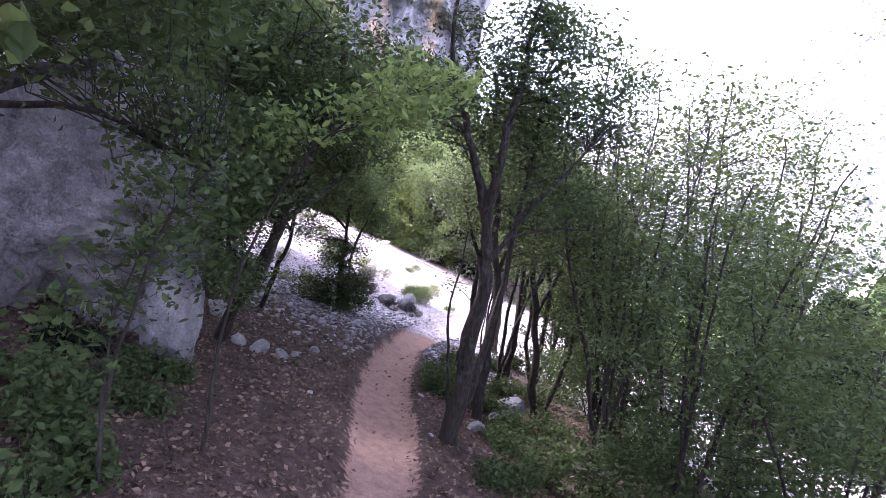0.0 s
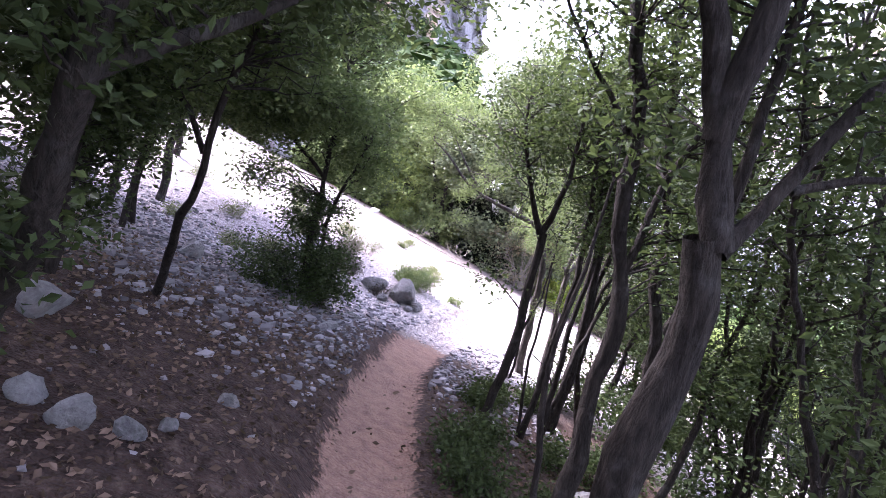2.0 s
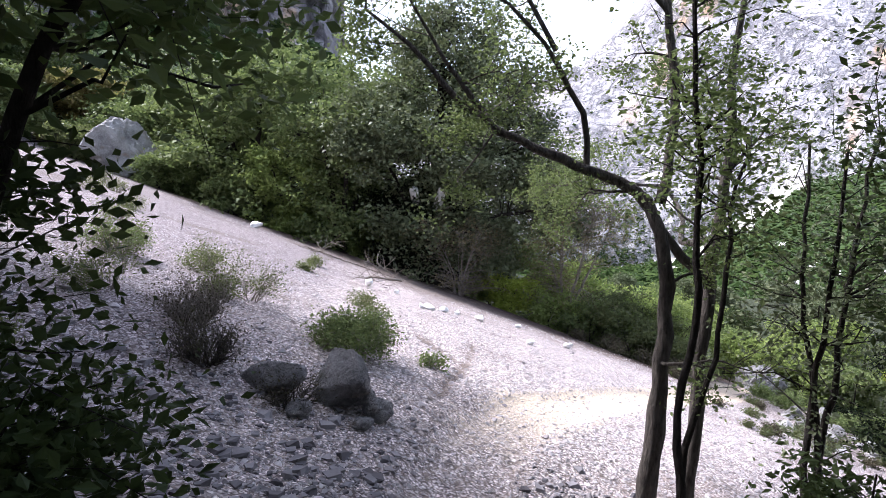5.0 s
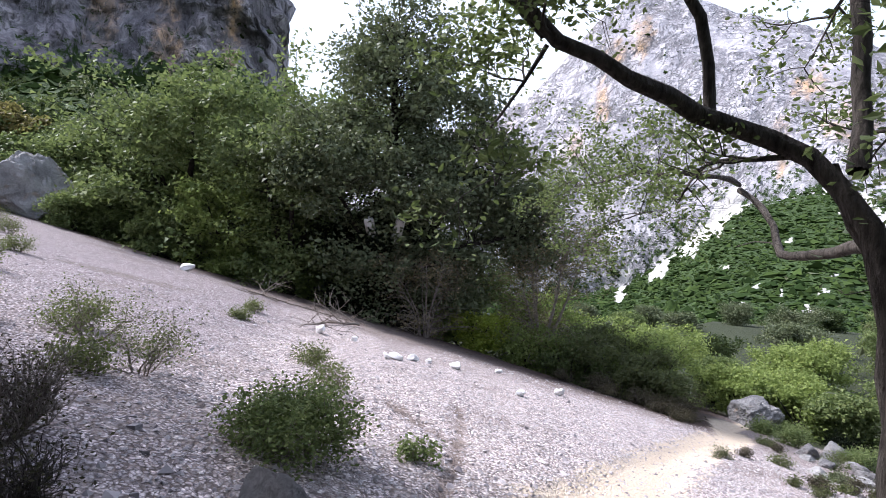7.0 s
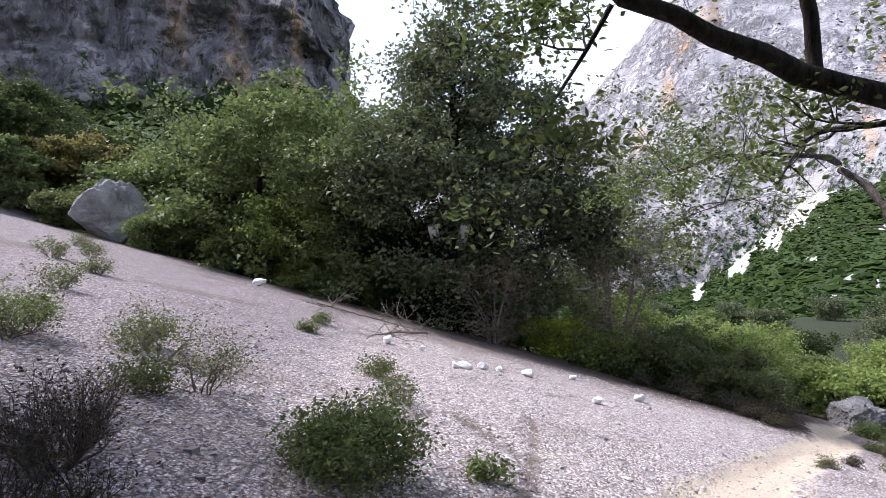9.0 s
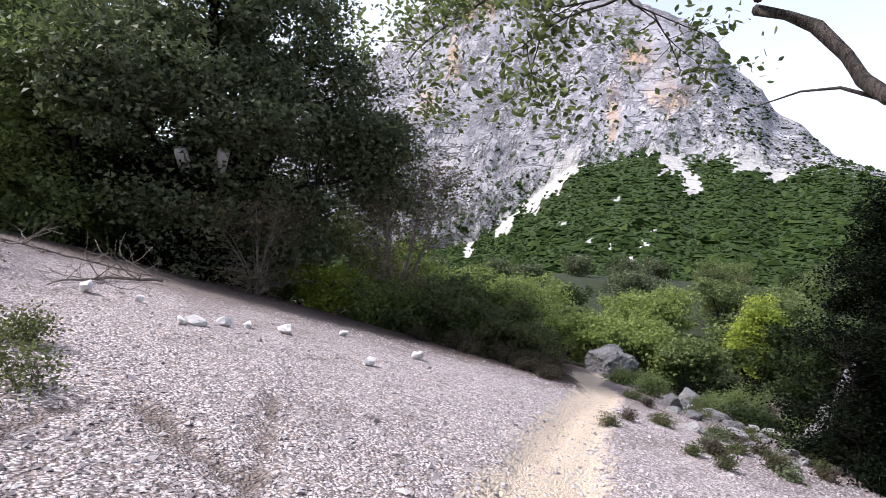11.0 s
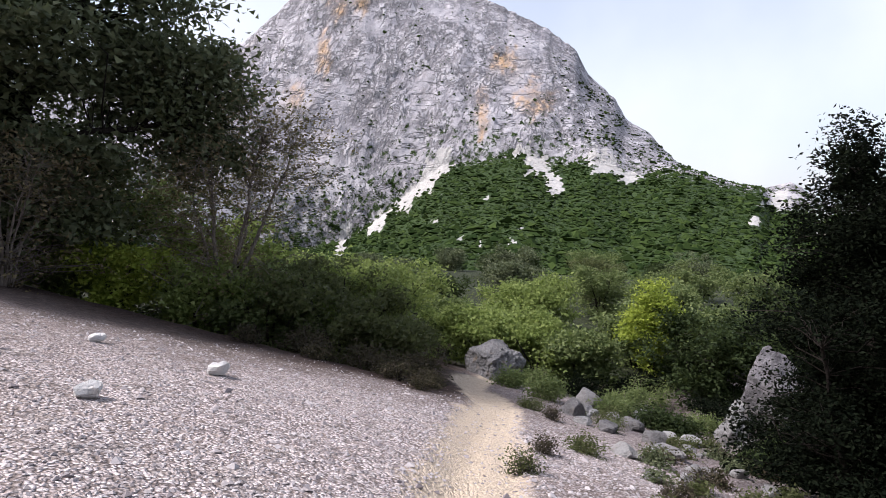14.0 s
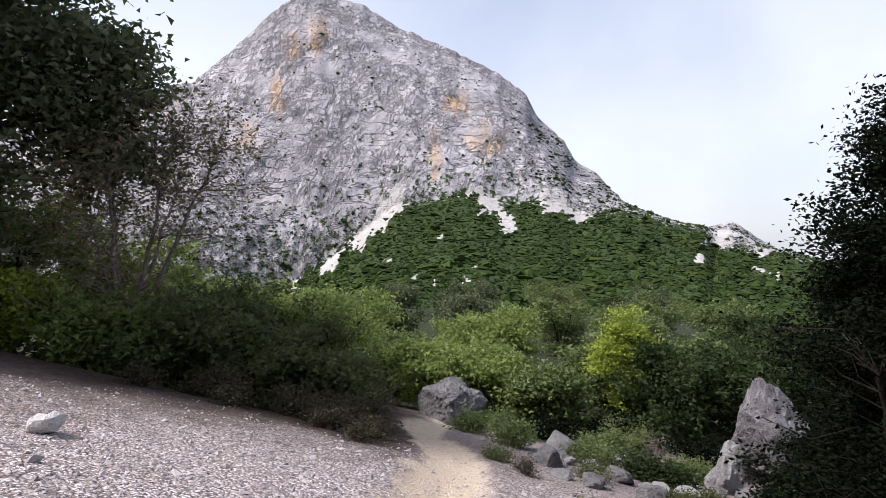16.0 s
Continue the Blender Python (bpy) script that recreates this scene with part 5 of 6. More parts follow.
# ---------------------------------------------------------------- loose rocks
for i, (x, y, s) in enumerate([(-1.68, 5.12, 0.13), (-1.45, 5.25, 0.09), (-1.95, 5.2, 0.1), (-1.35, 5.45, 0.07), (-2.6, 6.25, 0.22), (-1.25, 6.1, 0.07), (-1.2, 9.05, 0.1), (-3.1, 9.65, 0.16), (-1.45, 10.05, 0.11), (-1.1, 10.3, 0.09), (1.48, 7.2, 0.24), (0.95, 5.6, 0.12), (1.25, 6.5, 0.12), (-0.66, 13.45, 0.36), (-1.2, 13.3, 0.26), (-0.36, 13.25, 0.16), (-0.95, 13.0, 0.12), (-0.5, 13.0, 0.1)]):
    rock("pale angular limestone rock lying on the ground", on_land(x, y), (s * 1.15, s * 0.85, s * 0.78), 100 + i, group="rocks beside the trail", turn=37 * i, cuts=4 if s > 0.15 else 3)
shrub("low dark heath shrub against a pale rock", on_land(-1.05, 13.1), 0.36, M_HEATH, 290, leaf=0.02, count=900, stems=30, height=0.34, bark=M_OAKBARK)
for i, (x, y, s) in enumerate([(3.32, 20.47, 0.085), (4.75, 22.0, 0.1), (1.05, 20.9, 0.07), (1.23, 21.05, 0.1), (1.62, 21.4, 0.085), (1.97, 21.7, 0.07), (2.5, 21.8, 0.1), (-3.45, 29.5, 0.16), (3.85, 23.1, 0.07), (0.0, 22.2, 0.09), (0.62, 22.15, 0.06)]):
    rock("white limestone block lying on gravel", on_land(x, y), (s * 1.45, s * 1.0, s * 1.0), 130 + i, mat=M_STONE, sink=0.2, cuts=2, jag=0.75, group="blocks on the gravel", turn=51 * i)
rock("grey boulder half hidden among bushes", (-9.75, 35.6, 2.35), (1.65, 1.2, 1.4), 150, mat=M_PALE, sink=0.2, name="boulder", category="boulder", cuts=5, jag=0.42)
rock("grey boulder beside the bend of the trail", on_land(13.9, 27.1), (0.95, 0.8, 0.65), 154, sink=0.25, name="boulder", category="boulder", cuts=5, jag=0.42)
rock("tall split grey boulder at the foot of a dark tree", (16.1, 20.75, -4.35), (0.78, 0.66, 1.0), 152, mat=M_BOULDER, sink=0.05, turn=30, name="boulder", category="boulder", cuts=5, jag=0.42)
rock("pale upright rock beside a boulder", on_land(15.3, 21.35), (0.42, 0.36, 0.66), 158, mat=M_PALE, sink=0.35, name="boulder", category="boulder", cuts=4, jag=0.6)

# ---------------------------------------------------------------- shrubs on the scree
shrub("dense green bush growing on gravel", on_land(-0.5, 14.75), 0.52, M_BUSH, 201, leaf=0.03, count=9500, stems=20)
shrub("dry grey shrub with a mass of bare stems", on_land(-2.0, 14.2), 0.55, M_HEATH, 202, leaf=0.02, count=1300, stems=64, height=0.5, bark=M_TWIG)
shrub("dry grey shrub with a mass of bare stems", on_land(-1.75, 13.5), 0.5, M_HEATH, 208, leaf=0.02, count=1100, stems=60, height=0.42, bark=M_OAKBARK)
shrub("grey-green shrub on gravel", on_land(-2.9, 14.6), 0.5, M_OLIVE, 206, leaf=0.022, count=3200, stems=16)
shrub("green shrub on gravel", on_land(-3.4, 16.4), 0.5, M_BUSH, 207, leaf=0.025, count=3000, stems=12)
shrub("thin shrub with sparse leaves", on_land(-1.7, 15.9), 0.55, M_OLIVE, 203, leaf=0.021, count=1500, stems=9)
shrub("thin shrub with sparse leaves", on_land(-2.3, 16.8), 0.6, M_OLIVE, 204, leaf=0.021, count=1900, stems=9)
shrub("thin sprig with reddish leaves", on_land(-0.34, 16.5), 0.4, M_OLIVE, 205, leaf=0.024, count=350, stems=4)
for i, (x, y, s) in enumerate([(-5.2, 22.8, 0.45), (-6.5, 24.0, 0.5), (-1.4, 21.5, 0.2), (8.1, 19.8, 0.24), (11.3, 21.6, 0.35), (10.3, 22.5, 0.3), (-0.3, 18.6, 0.3)]):
    shrub("low grey-green cushion shrub on scree", on_land(x, y), s, M_OLIVE, 210 + i, leaf=0.03, count=1400, stems=12, group="cushion shrubs", level=1)

shrub("small green plant on gravel", on_land(0.34, 15.2), 0.2, M_BUSH, 230, leaf=0.04, count=420, stems=7, clump=0.05)
shrub("low sparse shrub on gravel", on_land(-0.09, 17.3), 0.32, M_OLIVE, 231, leaf=0.03, count=700, stems=9)
shrub("small green shrub on gravel", on_land(-1.2, 23.0), 0.3, M_OLIVE, 232, leaf=0.04, count=700, stems=9)
for i, (x, y, s) in enumerate([(-3.4, 16.7, 0.45), (-2.6, 17.1, 0.4), (-2.0, 15.6, 0.35), (-4.6, 20.0, 0.5), (-6.6, 26.0, 0.5), (-7.8, 28.5, 0.6)]):
    shrub("grey-green shrub on the scree", on_land(x, y), s, M_OLIVE, 233 + i, leaf=0.032, count=1100, stems=12, group="shrubs on the scree", level=1)
for i, (x, y, s) in enumerate([(6.29, 19.1, 0.19), (7.19, 19.65, 0.17), (6.69, 18.02, 0.15), (7.31, 18.24, 0.19), (6.65, 17.55, 0.16), (8.42, 18.66, 0.2), (8.03, 17.77, 0.22), (9.85, 21.7, 0.2), (9.2, 19.6, 0.2)]):
    shrub("dark cushion tuft on pale scree", on_land(x, y), s, M_HEATH if i % 2 else M_OLIVE, 240 + i, leaf=0.024, count=700, stems=26, clump=0.03, height=s * 1.25, bark=M_OAKBARK, group="tufts beside the trail")
for i, (x, y, s) in enumerate([(8.2, 22.9, 0.3), (8.15, 23.5, 0.35), (7.4, 24.6, 0.35), (8.7, 23.3, 0.3), (6.6, 25.7, 0.35)]):
    shrub("low brown shrub at the gravel edge", on_land(x, y), s, M_HEATH, 255 + i, leaf=0.035, count=1000, stems=16, clump=0.06, group="brown shrubs at the gravel edge", bark=M_BARK)

# ---------------------------------------------------------------- edge of the gravel
def mass_tree(label, x, y, height, seed, mat, wide=0.45, low=0.25, clumps=120, per=150, leaf=0.17, r=0.15, stems=3, bark=None, group="", clump=None, dz=0.0, twig=0.012):
    """A broad tree or large bush: several stems and a crown of uneven masses."""
    b = on_land(x, y, dz)
    rng = np.random.RandomState(seed + 900)
    limbs, blobs = [], []
    for k in range(stems):
        a = 6.28 * k / stems + rng.uniform(0, 1.2)
        q = wide * height * rng.uniform(0.3, 0.75)
        e = (q * math.cos(a), q * math.sin(a), height * rng.uniform(0.55, 0.8))
        limbs.append(([(0.08 * math.cos(a), 0.08 * math.sin(a), -0.2), (0.25 * e[0], 0.25 * e[1], height * 0.25), e], r, r * 0.25))
        blobs.append((e, (wide * height * 0.6, wide * height * 0.6, height * 0.22), clumps // (stems + 1)))
    blobs.append(((0, 0, height * (1 + low) / 2), (wide * height, wide * height, height * (1 - low) / 2), clumps // (stems + 1)))
    if low < 0.13:
        blobs.append(((0, 0, height * 0.22), (wide * height * 0.95, wide * height * 0.95, height * 0.26), clumps // 3))
    return bushy(label, b, limbs, blobs, mat, bark or M_BARK, seed, leaf=leaf, per=per, clump=clump or height * 0.04, group=group, twig=twig)


def dark_tree():
    b = on_land(2.85, 29.8)
    tall = bushy("tall dark evergreen oak shading the gravel", b, [
        ([(0, 0, -0.3), (0.1, 0, 2.5), (-0.3, 0.2, 5.0), (-0.2, 0.3, 8.5)], 0.36, 0.08), ([(0.3, 0, -0.3), (0.6, 0, 2.0), (1.6, 0, 4.5), (2.6, 0.2, 6.5)], 0.25, 0.06),
        ([(-0.2, 0, -0.3), (-0.8, 0, 2.2), (-2.0, 0.2, 4.2)], 0.2, 0.05), ([(0.2, -0.2, 1.5), (1.8, -0.8, 2.6), (3.4, -1.2, 3.0)], 0.12, 0.03)],
        [((-0.2, 0.2, 8.3), (2.3, 2.3, 2.4), 105), ((1.2, 0.0, 6.4), (2.2, 2.2, 1.6), 80), ((-2.2, 0.0, 5.2), (2.2, 2.2, 1.7), 120), ((0.3, -1.2, 4.2), (2.0, 1.2, 1.2), 60), ((3.1, -0.5, 4.0), (1.4, 1.3, 1.3), 70), ((-0.6, -0.4, 2.0), (2.2, 1.2, 1.5), 75), ((1.8, -0.4, 2.0), (1.5, 1.0, 1.5), 60), ((4.1, -0.9, 3.2), (1.2, 1.1, 1.5), 60), ((3.5, -0.5, 5.4), (1.4, 1.3, 1.2), 20)],
        M_EVERGREEN, M_BARK, 301, leaf=0.2, per=80, clump=0.30, twig=0.014)

    for at, way in (((1.71, 28.93, 2.2), (-0.12, -0.35, 0.30)), ((2.69, 28.81, 2.26), (0.05, -0.3, 0.36))):
        w = Wood()
        p = np.array(at) - np.array(b)
        q = np.array(way)
        w.add(np.array([p - q * 1.8, p - q * 0.5, p, p + q * 0.05]), [0.17, 0.15, 0.15, 0.02], 9)
        part_of("limb_stub", w.mesh("limb_stub"), M_STONE, tall, "pale sawn stub of a cut limb")


dark_tree()


def dead_branch(label, points, r0, r1, seed, twigs, mat):
    """A fallen branch lying on the ground, with side twigs."""
    rng = np.random.RandomState(seed)
    b = on_land(*points[0])
    w = Wood()
    p = [tuple(np.array(on_land(x, y, 0.03 + r0)) - np.array(b)) for x, y in points]
    q, r = w.limb(p, r0, r1, rng, 6, 0.02)
    for _ in range(twigs):
        i = rng.randint(1, len(q) - 1)
        d = rng.normal(0, 1, 3) * np.array([1, 1, 0.35]) + np.array([0, 0, 0.35])
        w.grow(q[i], d / np.linalg.norm(d), rng.uniform(0.25, 0.8), r[i] * 0.6, 1, rng, 0.05, 0.7, 3)
    ob = new("fallen_branch")
    ob.location = b
    part_of("branchwork", w.mesh("branchwork"), mat, ob)
    return tagged(ob, label, "branch")


dead_branch("bare dead branch lying on the gravel", [(1.1, 25.6), (0.4, 24.6), (0.0, 23.2), (-0.4, 21.9)], 0.035, 0.01, 801, 16, M_TWIG)
dead_branch("tangled dead branches lying under the dark tree", [(-1.6, 27.4), (-0.2, 26.6), (1.4, 26.2)], 0.03, 0.01, 802, 18, M_TWIG)
mass_tree("half-bare tree with brown twigs", 7.3, 28.9, 6.0, 302, M_DRY, 0.36, 0.12, 420, 22, 0.07, 0.07, 6, bark=M_TWIG)
# Black foliage added where the tree's lower crown lies in shade.
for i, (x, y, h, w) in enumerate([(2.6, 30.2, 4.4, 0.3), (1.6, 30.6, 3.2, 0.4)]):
    mass_tree("black foliage standing in for the shaded lower crown of a dark tree", x, y, h, 780 + i, M_DARK, w, 0.0, 120, 90, 0.15, 0.1, 4, group="black undergrowth of the dark tree", clump=0.22)
mass_tree("tangle of dead grey twigs under the dark tree", 3.4, 28.5, 2.8, 303, M_DRY, 0.6, 0.05, 380, 5, 0.07, 0.03, 9, bark=M_TWIG, twig=0.018)
mass_tree("green evergreen oak standing against a darker tree", -0.6, 31.4, 6.2, 304, M_BUSH, 0.42, 0.12, 170, 80, 0.19, 0.15, 4)
for i, (x, y, h, m) in enumerate([(-4.2, 35.0, 8.5, M_BUSH), (-7.6, 38.0, 5.2, M_BUSH), (-10.0, 42.0, 6.0, M_BUSH), (-0.5, 37.0, 10.0, M_BUSH), (-14, 42, 4.6, M_AUTUMN), (-6.0, 41.0, 8.0, M_EVERGREEN), (-17.5, 41.0, 5.0, M_HOLM), (-21, 43, 6.0, M_AUTUMN), (-15, 38.5, 3.0, M_BUSH), (-12, 50, 6.5, M_HOLM), (-17, 52, 7.0, M_HOLM), (-8, 50, 7.0, M_HOLM), (-22, 50, 7.0, M_HOLM), (-27, 47, 7.0, M_HOLM), (-14, 60, 8.0, M_HOLM), (-24, 60, 8.0, M_HOLM), (-24, 41, 6.0, M_HOLM)]):
    mass_tree("broad green oak at the edge of the scree", x, y, h, 310 + i, m, 0.48, 0.1, 200, 75, 0.25, 0.18, 5, group="trees at the edge of the scree")
for i, (x, y, h, m) in enumerate([(5.8, 32.6, 3.6, M_BUSH), (8.2, 31.4, 3.4, M_LIGHT), (10.6, 30.8, 3.2, M_LIGHT), (12.6, 32.4, 3.2, M_BUSH), (-2.6, 33.6, 4.0, M_LIGHT), (1.6, 33.0, 5.0, M_HOLM), (-12.0, 40.0, 3.0, M_BUSH), (4.0, 32.6, 4.5, M_EVERGREEN)]):
    mass_tree("olive-green thicket behind the gravel edge", x, y, h, 360 + i, m, 0.6, 0.0, 90, 60, 0.19, 0.07, 4, group="thicket behind the gravel edge", clump=0.2)
for i, (x, y, h, m) in enumerate([(5.4, 29.4, 1.5, M_YELLOW), (6.6, 28.4, 1.5, M_LIGHT), (7.9, 27.8, 2.0, M_BUSH), (9.4, 27.4, 2.5, M_OLIVE), (9.3, 25.6, 1.3, M_OLIVE), (10.7, 28.0, 2.6, M_LIGHT), (12.4, 30.0, 2.8, M_LIGHT), (8.6, 29.4, 2.6, M_LIGHT),
                                  (4.3, 31.0, 1.5, M_LIGHT), (-5.2, 33.9, 1.5, M_BUSH), (-7.4, 35.6, 1.6, M_BUSH), (-2.2, 32.7, 1.3, M_LIGHT), (0.4, 31.6, 1.2, M_LIGHT), (-11.8, 36.6, 1.5, M_OLIVE), (-7.9, 34.4, 1.3, M_BUSH)]):
    mass_tree("green bush along the gravel edge", x, y, h, 330 + i, m, 0.62, 0.0, 70, 75, 0.13, 0.05, 5, group="bushes along the gravel edge", clump=0.16)
for i, (x, y, s) in enumerate([(8.9, 24.4, 0.6), (8.3, 24.6, 0.5), (9.5, 24.6, 0.6), (7.6, 25.6, 0.5)]):
    shrub("dry brown shrub along the gravel edge", on_land(x, y), s, M_HEATH, 350 + i, leaf=0.05, count=1800, stems=14, clump=0.1, group="dry shrubs along the gravel edge")

# ---------------------------------------------------------------- valley side
mass_tree("small tree with bright yellow-green leaves", 18.35, 25.1, 3.1, 401, M_YELLOW, 0.25, 0.2, 90, 80, 0.13, 0.04, 4, clump=0.16)
for i, (x, y, h, m) in enumerate([(14.8, 28.8, 2.6, M_LIGHT), (16.6, 28.6, 2.6, M_LIGHT), (15.9, 27.2, 2.2, M_LIGHT), (16.7, 26.3, 2.0, M_BUSH), (18.4, 30.5, 3.0, M_LIGHT), (20.0, 26.6, 2.6, M_BUSH), (15.8, 31.5, 3.0, M_BUSH), (21.5, 24.6, 2.8, M_BUSH), (23.0, 23.0, 3.2, M_HOLM),
                                  (20.0, 30.5, 3.2, M_LIGHT), (23.5, 27.5, 3.2, M_BUSH), (25.5, 24.0, 3.6, M_HOLM), (13.0, 32.5, 2.8, M_BUSH), (26, 29, 3.6, M_BUSH), (18.5, 35, 3.6, M_HOLM), (22, 33, 3.6, M_BUSH), (28, 26, 3.8, M_BUSH), (27, 33, 4.2, M_BUSH), (31, 36, 4.6, M_OLIVE), (34, 32, 4.6, M_BUSH), (25, 37, 4.2, M_EVERGREEN), (19.6, 22.4, 3.3, M_HOLM), (18.4, 23.6, 3.0, M_HOLM), (20.8, 21.2, 3.8, M_HOLM), (36, 40, 5.0, M_BUSH), (30, 42, 5.0, M_EVERGREEN), (41, 36, 5.0, M_EVERGREEN), (15.5, 36, 3.4, M_BUSH)]):
    mass_tree("leafy young oak on the valley side", x, y, h * (0.8 if y < 31 else 0.62), 410 + i, m, 0.55, 0.12, 80, 65, 0.16, 0.05, 5, group="young oaks on the valley side", clump=0.18)
for i, (x, y, h) in enumerate([(28, 58, 5.5), (35, 60, 6.0), (42, 55, 6.0), (50, 50, 6.0), (46, 66, 6.5), (57, 44, 6.0), (60, 56, 6.5), (38, 70, 6.5), (54, 62, 6.5), (64, 48, 6.0), (30, 70, 6.0), (48, 42, 5.5)]):
    mass_tree("round green oak in the valley", x, y, h * 0.38, 840 + i, (M_BUSH, M_EVERGREEN, M_HOLM)[i % 3], 0.6, 0.1, 80, 60, 0.24, 0.1, 4, group="oaks in the valley", clump=0.28)
# The near-black leaf carries the backlit look of these evergreens.
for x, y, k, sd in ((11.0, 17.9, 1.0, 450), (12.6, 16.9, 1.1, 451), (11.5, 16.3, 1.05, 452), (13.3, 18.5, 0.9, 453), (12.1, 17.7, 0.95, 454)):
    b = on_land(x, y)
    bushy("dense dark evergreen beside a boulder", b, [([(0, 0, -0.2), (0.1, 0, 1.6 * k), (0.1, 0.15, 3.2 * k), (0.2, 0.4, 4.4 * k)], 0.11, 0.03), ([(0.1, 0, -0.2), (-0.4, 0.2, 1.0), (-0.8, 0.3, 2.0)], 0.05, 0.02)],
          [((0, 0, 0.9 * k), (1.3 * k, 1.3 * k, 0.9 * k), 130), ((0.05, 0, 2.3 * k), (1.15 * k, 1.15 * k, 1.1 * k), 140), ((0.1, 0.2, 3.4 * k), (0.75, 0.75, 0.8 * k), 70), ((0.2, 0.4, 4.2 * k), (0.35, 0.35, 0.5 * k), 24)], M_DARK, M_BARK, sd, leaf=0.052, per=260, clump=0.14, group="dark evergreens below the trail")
# Mostly near-black shrubs, added to deepen the shade round the boulder.
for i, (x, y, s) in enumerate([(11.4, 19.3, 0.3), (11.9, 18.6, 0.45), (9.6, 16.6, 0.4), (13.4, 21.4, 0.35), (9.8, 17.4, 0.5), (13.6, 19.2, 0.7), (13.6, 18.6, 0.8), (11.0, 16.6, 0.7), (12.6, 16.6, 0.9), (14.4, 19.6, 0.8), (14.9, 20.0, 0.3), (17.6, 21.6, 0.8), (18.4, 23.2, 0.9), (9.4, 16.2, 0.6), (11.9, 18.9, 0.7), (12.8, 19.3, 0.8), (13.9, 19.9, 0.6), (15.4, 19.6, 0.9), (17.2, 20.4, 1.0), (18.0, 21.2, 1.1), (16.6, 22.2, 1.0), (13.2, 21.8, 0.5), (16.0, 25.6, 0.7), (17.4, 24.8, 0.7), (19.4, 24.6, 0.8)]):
    shrub("dark undergrowth added for the shade below the trail", on_land(x, y), s, M_DARK if i % 3 else M_HOLM, 500 + i, leaf=0.06, count=3000, stems=12, clump=0.12, group="dark undergrowth", level=1)
for i, (x, y, s) in enumerate([(11.6, 22.6, 0.35), (12.4, 22.9, 0.25), (13.6, 23.8, 0.4), (14.8, 24.6, 0.3), (15.4, 23.4, 0.35), (10.6, 21.2, 0.2), (11.0, 20.6, 0.25), (12.0, 21.6, 0.28), (13.9, 22.6, 0.3), (14.5, 20.3, 0.22), (14.9, 20.7, 0.3), (14.3, 21.0, 0.18), (15.3, 20.2, 0.26)]):
    rock("pale limestone outcrop among shrubs", on_land(x, y), (s, s * 0.8, s * 0.6), 170 + i, group="outcrops below the trail", turn=33 * i)
for i, (x, y, s) in enumerate([(12.6, 25.2, 0.4), (14.6, 26.2, 0.6), (13.4, 22.9, 0.4), (14.9, 23.6, 0.6), (15.5, 22.0, 0.5), (12.4, 23.9, 0.45), (16.5, 24.0, 0.8)]):
    shrub("low green shrub among pale rocks", on_land(x, y), s, M_BUSH, 470 + i, leaf=0.05, count=2600, stems=12, clump=0.1, group="shrubs below the trail")

rng = np.random.RandomState(5)
for i in range(26):
    u = rng.uniform(0, 1)
    x, y = 7.4 + 6.2 * u + rng.normal(0, 0.5), 18.9 + 5.0 * u - rng.uniform(0.2, 2.2)
    s = rng.uniform(0.07, 0.2)
    rock("pale limestone slab on the slope below the trail", on_land(x, y), (s * 1.5, s, s * 0.6), 700 + i, mat=M_PALE, group="slabs below the trail", turn=40 * i, cuts=2)
for i in range(24):
    u = rng.uniform(0, 1)
    x, y = 7.6 + 6.2 * u + rng.normal(0, 0.5), 18.8 + 5.0 * u - rng.uniform(0.4, 2.4)
    shrub("low green plant on the slope below the trail", on_land(x, y), rng.uniform(0.09, 0.18), (M_HEATH, M_OLIVE, M_EVERGREEN)[i % 3], 730 + i, leaf=0.04, count=700, stems=9, clump=0.07, group="plants below the trail", level=1)

# ---------------------------------------------------------------- loose cover of the ground
def pebbles(name, label, x, y, size, seed, mat, category, blocky=False):
    """Small angular stones lying on the ground, eight or twelve faces each."""
    rng = np.random.RandomState(seed)
    n = len(x)
    z = land(x, y)
    octa = np.array([(1, 0, 0), (0, 1, 0), (-1, 0, 0), (0, -1, 0), (0, 0, 1), (0, 0, -1)], float)
    face = np.array([(0, 1, 4), (1, 2, 4), (2, 3, 4), (3, 0, 4), (1, 0, 5), (2, 1, 5), (3, 2, 5), (0, 3, 5)])
    if blocky:
        octa = np.array([(-1, -1, -1), (1, -1, -1), (1, 1, -1), (-1, 1, -1), (-1, -1, 1), (1, -1, 1), (1, 1, 1), (-1, 1, 1)], float) * 0.75
        face = np.array([(0, 2, 1), (0, 3, 2), (4, 5, 6), (4, 6, 7), (0, 1, 5), (0, 5, 4), (1, 2, 6), (1, 6, 5), (2, 3, 7), (2, 7, 6), (3, 0, 4), (3, 4, 7)])
    k = len(octa)
    v = octa[None] + rng.normal(0, 0.28, (n, k, 3))
    a = rng.uniform(0, 6.28, n)
    c, s = np.cos(a)[:, None], np.sin(a)[:, None]
    v = np.stack([v[..., 0] * c - v[..., 1] * s, v[..., 0] * s + v[..., 1] * c, v[..., 2] * 0.6], -1)
    v = v * (size * rng.uniform(0.7, 1.2, n))[:, None, None] + np.stack([x, y, z + 0.15 * size], -1)[:, None]
    f = (np.arange(n)[:, None, None] * k + face[None]).reshape(-1, 3)
    tagged(new(name, shade(mesh_from(name, v.reshape(-1, 3), f), mat, False)), label, category, kind="stuff")


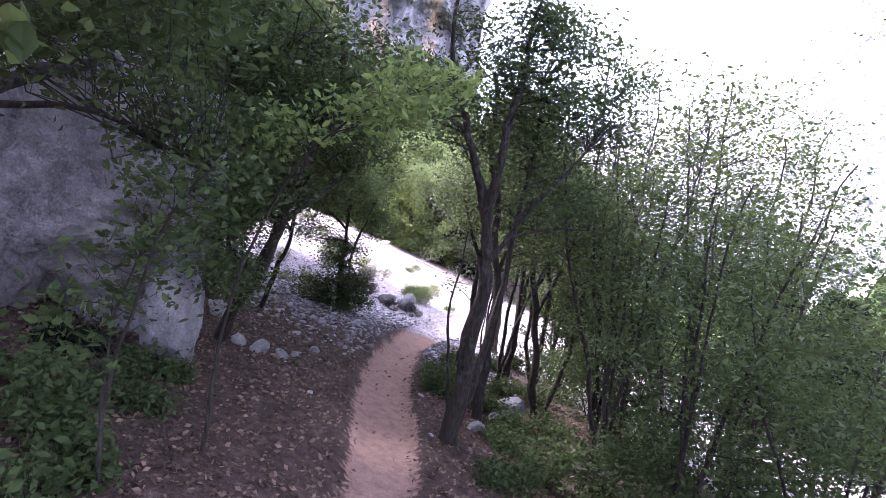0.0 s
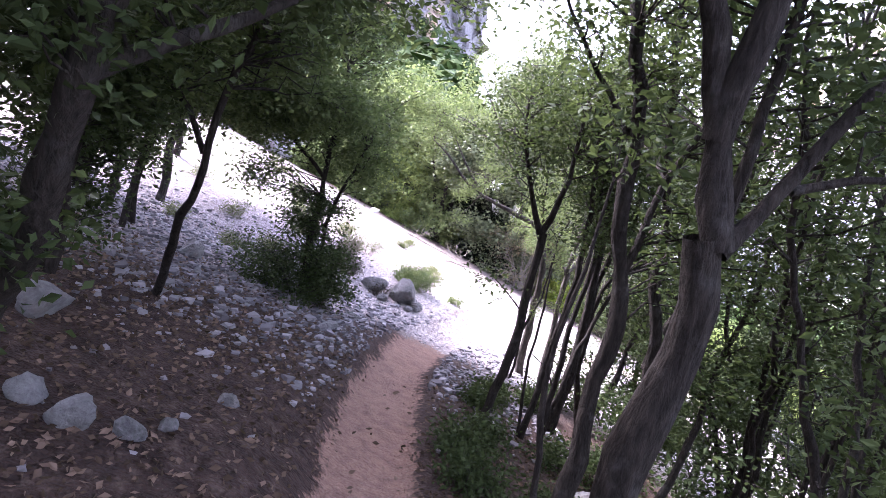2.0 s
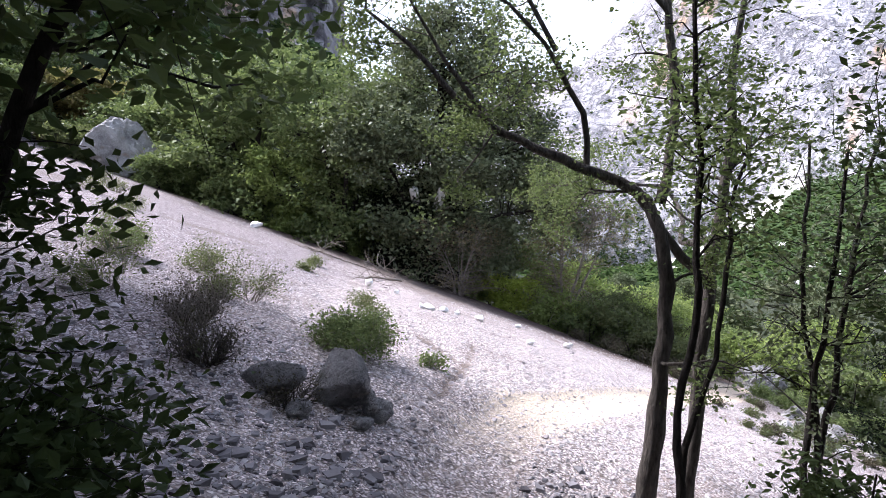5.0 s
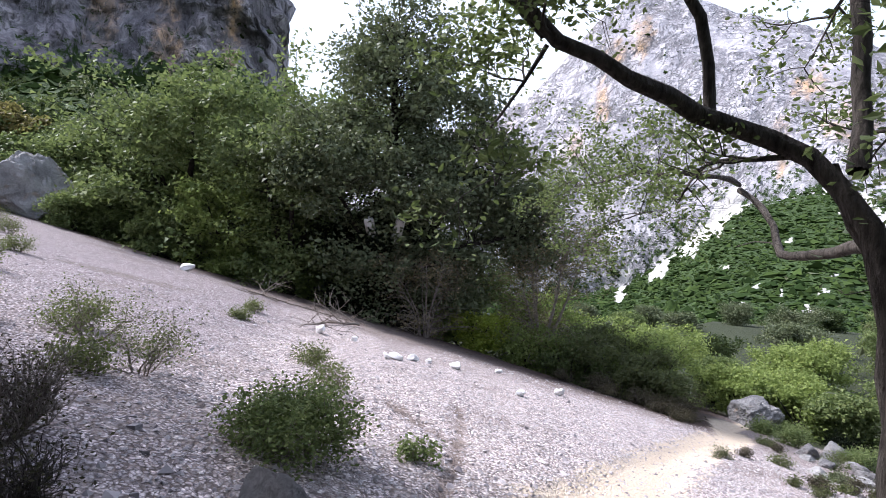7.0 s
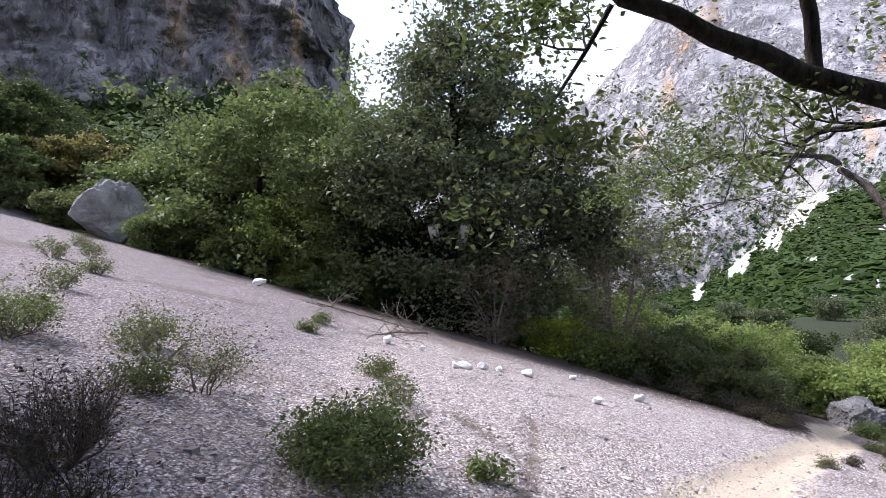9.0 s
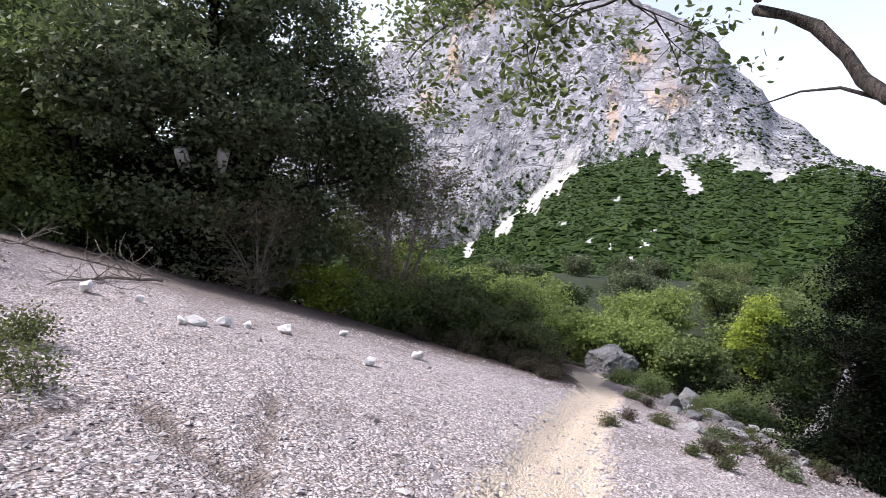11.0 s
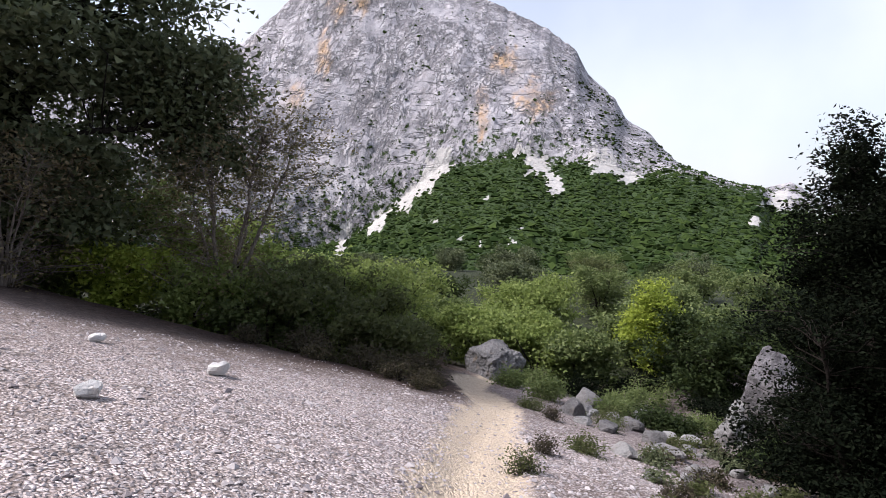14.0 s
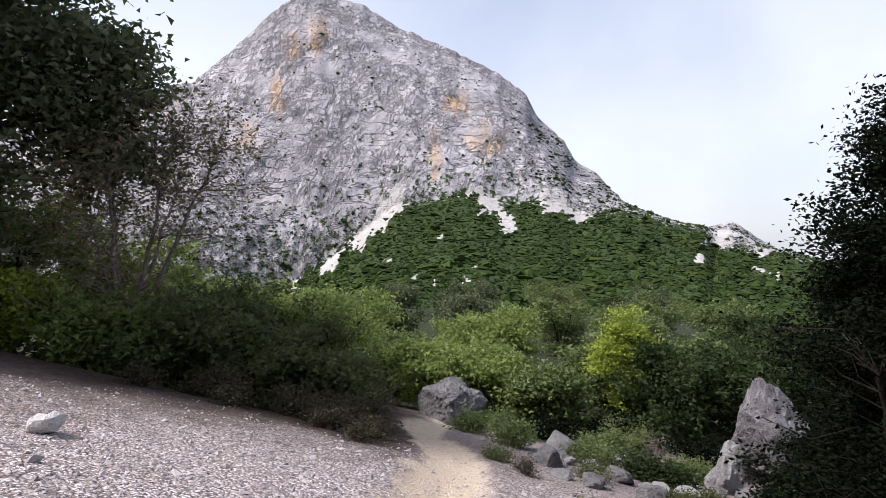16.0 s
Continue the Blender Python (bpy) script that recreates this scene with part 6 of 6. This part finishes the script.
def island_stone_material(name, dark, light):
    m, nt, b, geo = material(name, 0.9)
    col = ramp(nt, geo.outputs["Random Per Island"], [(0.0, dark), (1.0, light)])
    fine = tex_noise(nt, geo.outputs["Position"], 60, 3)
    nt.links.new(mixc(nt, mathn(nt, "MULTIPLY", fine, 0.5), col, dark), b.inputs["Base Color"])
    return m


M_PEBBLE = island_stone_material("gravel_stone", (0.20, 0.175, 0.18), (0.56, 0.525, 0.525))
M_SHARD = island_stone_material("grey_stone", (0.07, 0.064, 0.07), (0.31, 0.292, 0.305))


def scatter():
    rng = np.random.RandomState(77)
    # gravel on the open slope, thickest near the trail
    n = 100000
    u = rng.uniform(0, 1, n)
    x, y = -4.5 + 14 * rng.uniform(0, 1, n), 11.6 + 13.5 * u ** 1.5
    d, side, _ = poly_dist(x, y, TRAIL)
    e, es, _ = poly_dist(x, y, EDGE)
    keep = (es > 0) & (e > 2.5 * rng.uniform(0, 1, n)) & (rng.uniform(0, 1, n) < np.exp(-d / 4.5)) & ((d > 0.3) | (rng.uniform(0, 1, n) < 0.25))
    x, y = x[keep], y[keep]
    pebbles("gravel", "loose pale limestone gravel", x, y, np.clip(rng.lognormal(-4.45, 0.40, len(x)), 0.006, 0.045), 1, M_PEBBLE, "gravel")
    # stones on the bank and beside the trail in the wood
    n = 32000
    x, y = rng.uniform(-8.0, 1.8, n), rng.uniform(4.0, 17.0, n)
    d, side, _ = poly_dist(x, y, TRAIL)
    keep = (d > 0.42) & (y < 12.6 + 0.8 * rng.normal(0, 1, n)) & (rng.uniform(0, 1, n) < smooth(6.0, 9.5, y) * np.where(side < 0, 1.0, smooth(8.0, 10.0, y) * (1 - smooth(12.5, 13.5, y))) * (1 - smooth(-1.6, -0.9, x) * smooth(12.5, 14, y)) + 0.012 * (y < 12))
    x, y = x[keep], y[keep]
    pebbles("rubble", "grey limestone rubble on the bank", x, y, np.clip(rng.lognormal(-3.9, 0.5, len(x)), 0.01, 0.055), 2, M_SHARD, "rubble", True)
    # fallen leaves
    n = 42000
    x, y = rng.uniform(-5.0, 4.0, n), rng.uniform(-2.0, 12.0, n)
    d, side, _ = poly_dist(x, y, TRAIL)
    keep = rng.uniform(0, 1, n) < np.where(d < 0.24, 0.03, np.where(d < 0.42, 0.3, 0.95)) * (1 - smooth(7.5, 10.5, y))
    x, y = x[keep], y[keep]
    c = np.stack([x, y, land(x, y) + 0.012], -1)
    ways = rng.normal(0, 1, (len(x), 3)) * np.array([1, 1, 0.2])
    me = leaves("fallen_leaves", c, 0.045, rng, long=1.8, ways=ways)
    tagged(new("fallen_leaves", shade(me, M_LITTER, False)), "dry brown leaf litter under the trees", "leaf litter", kind="stuff")


scatter()
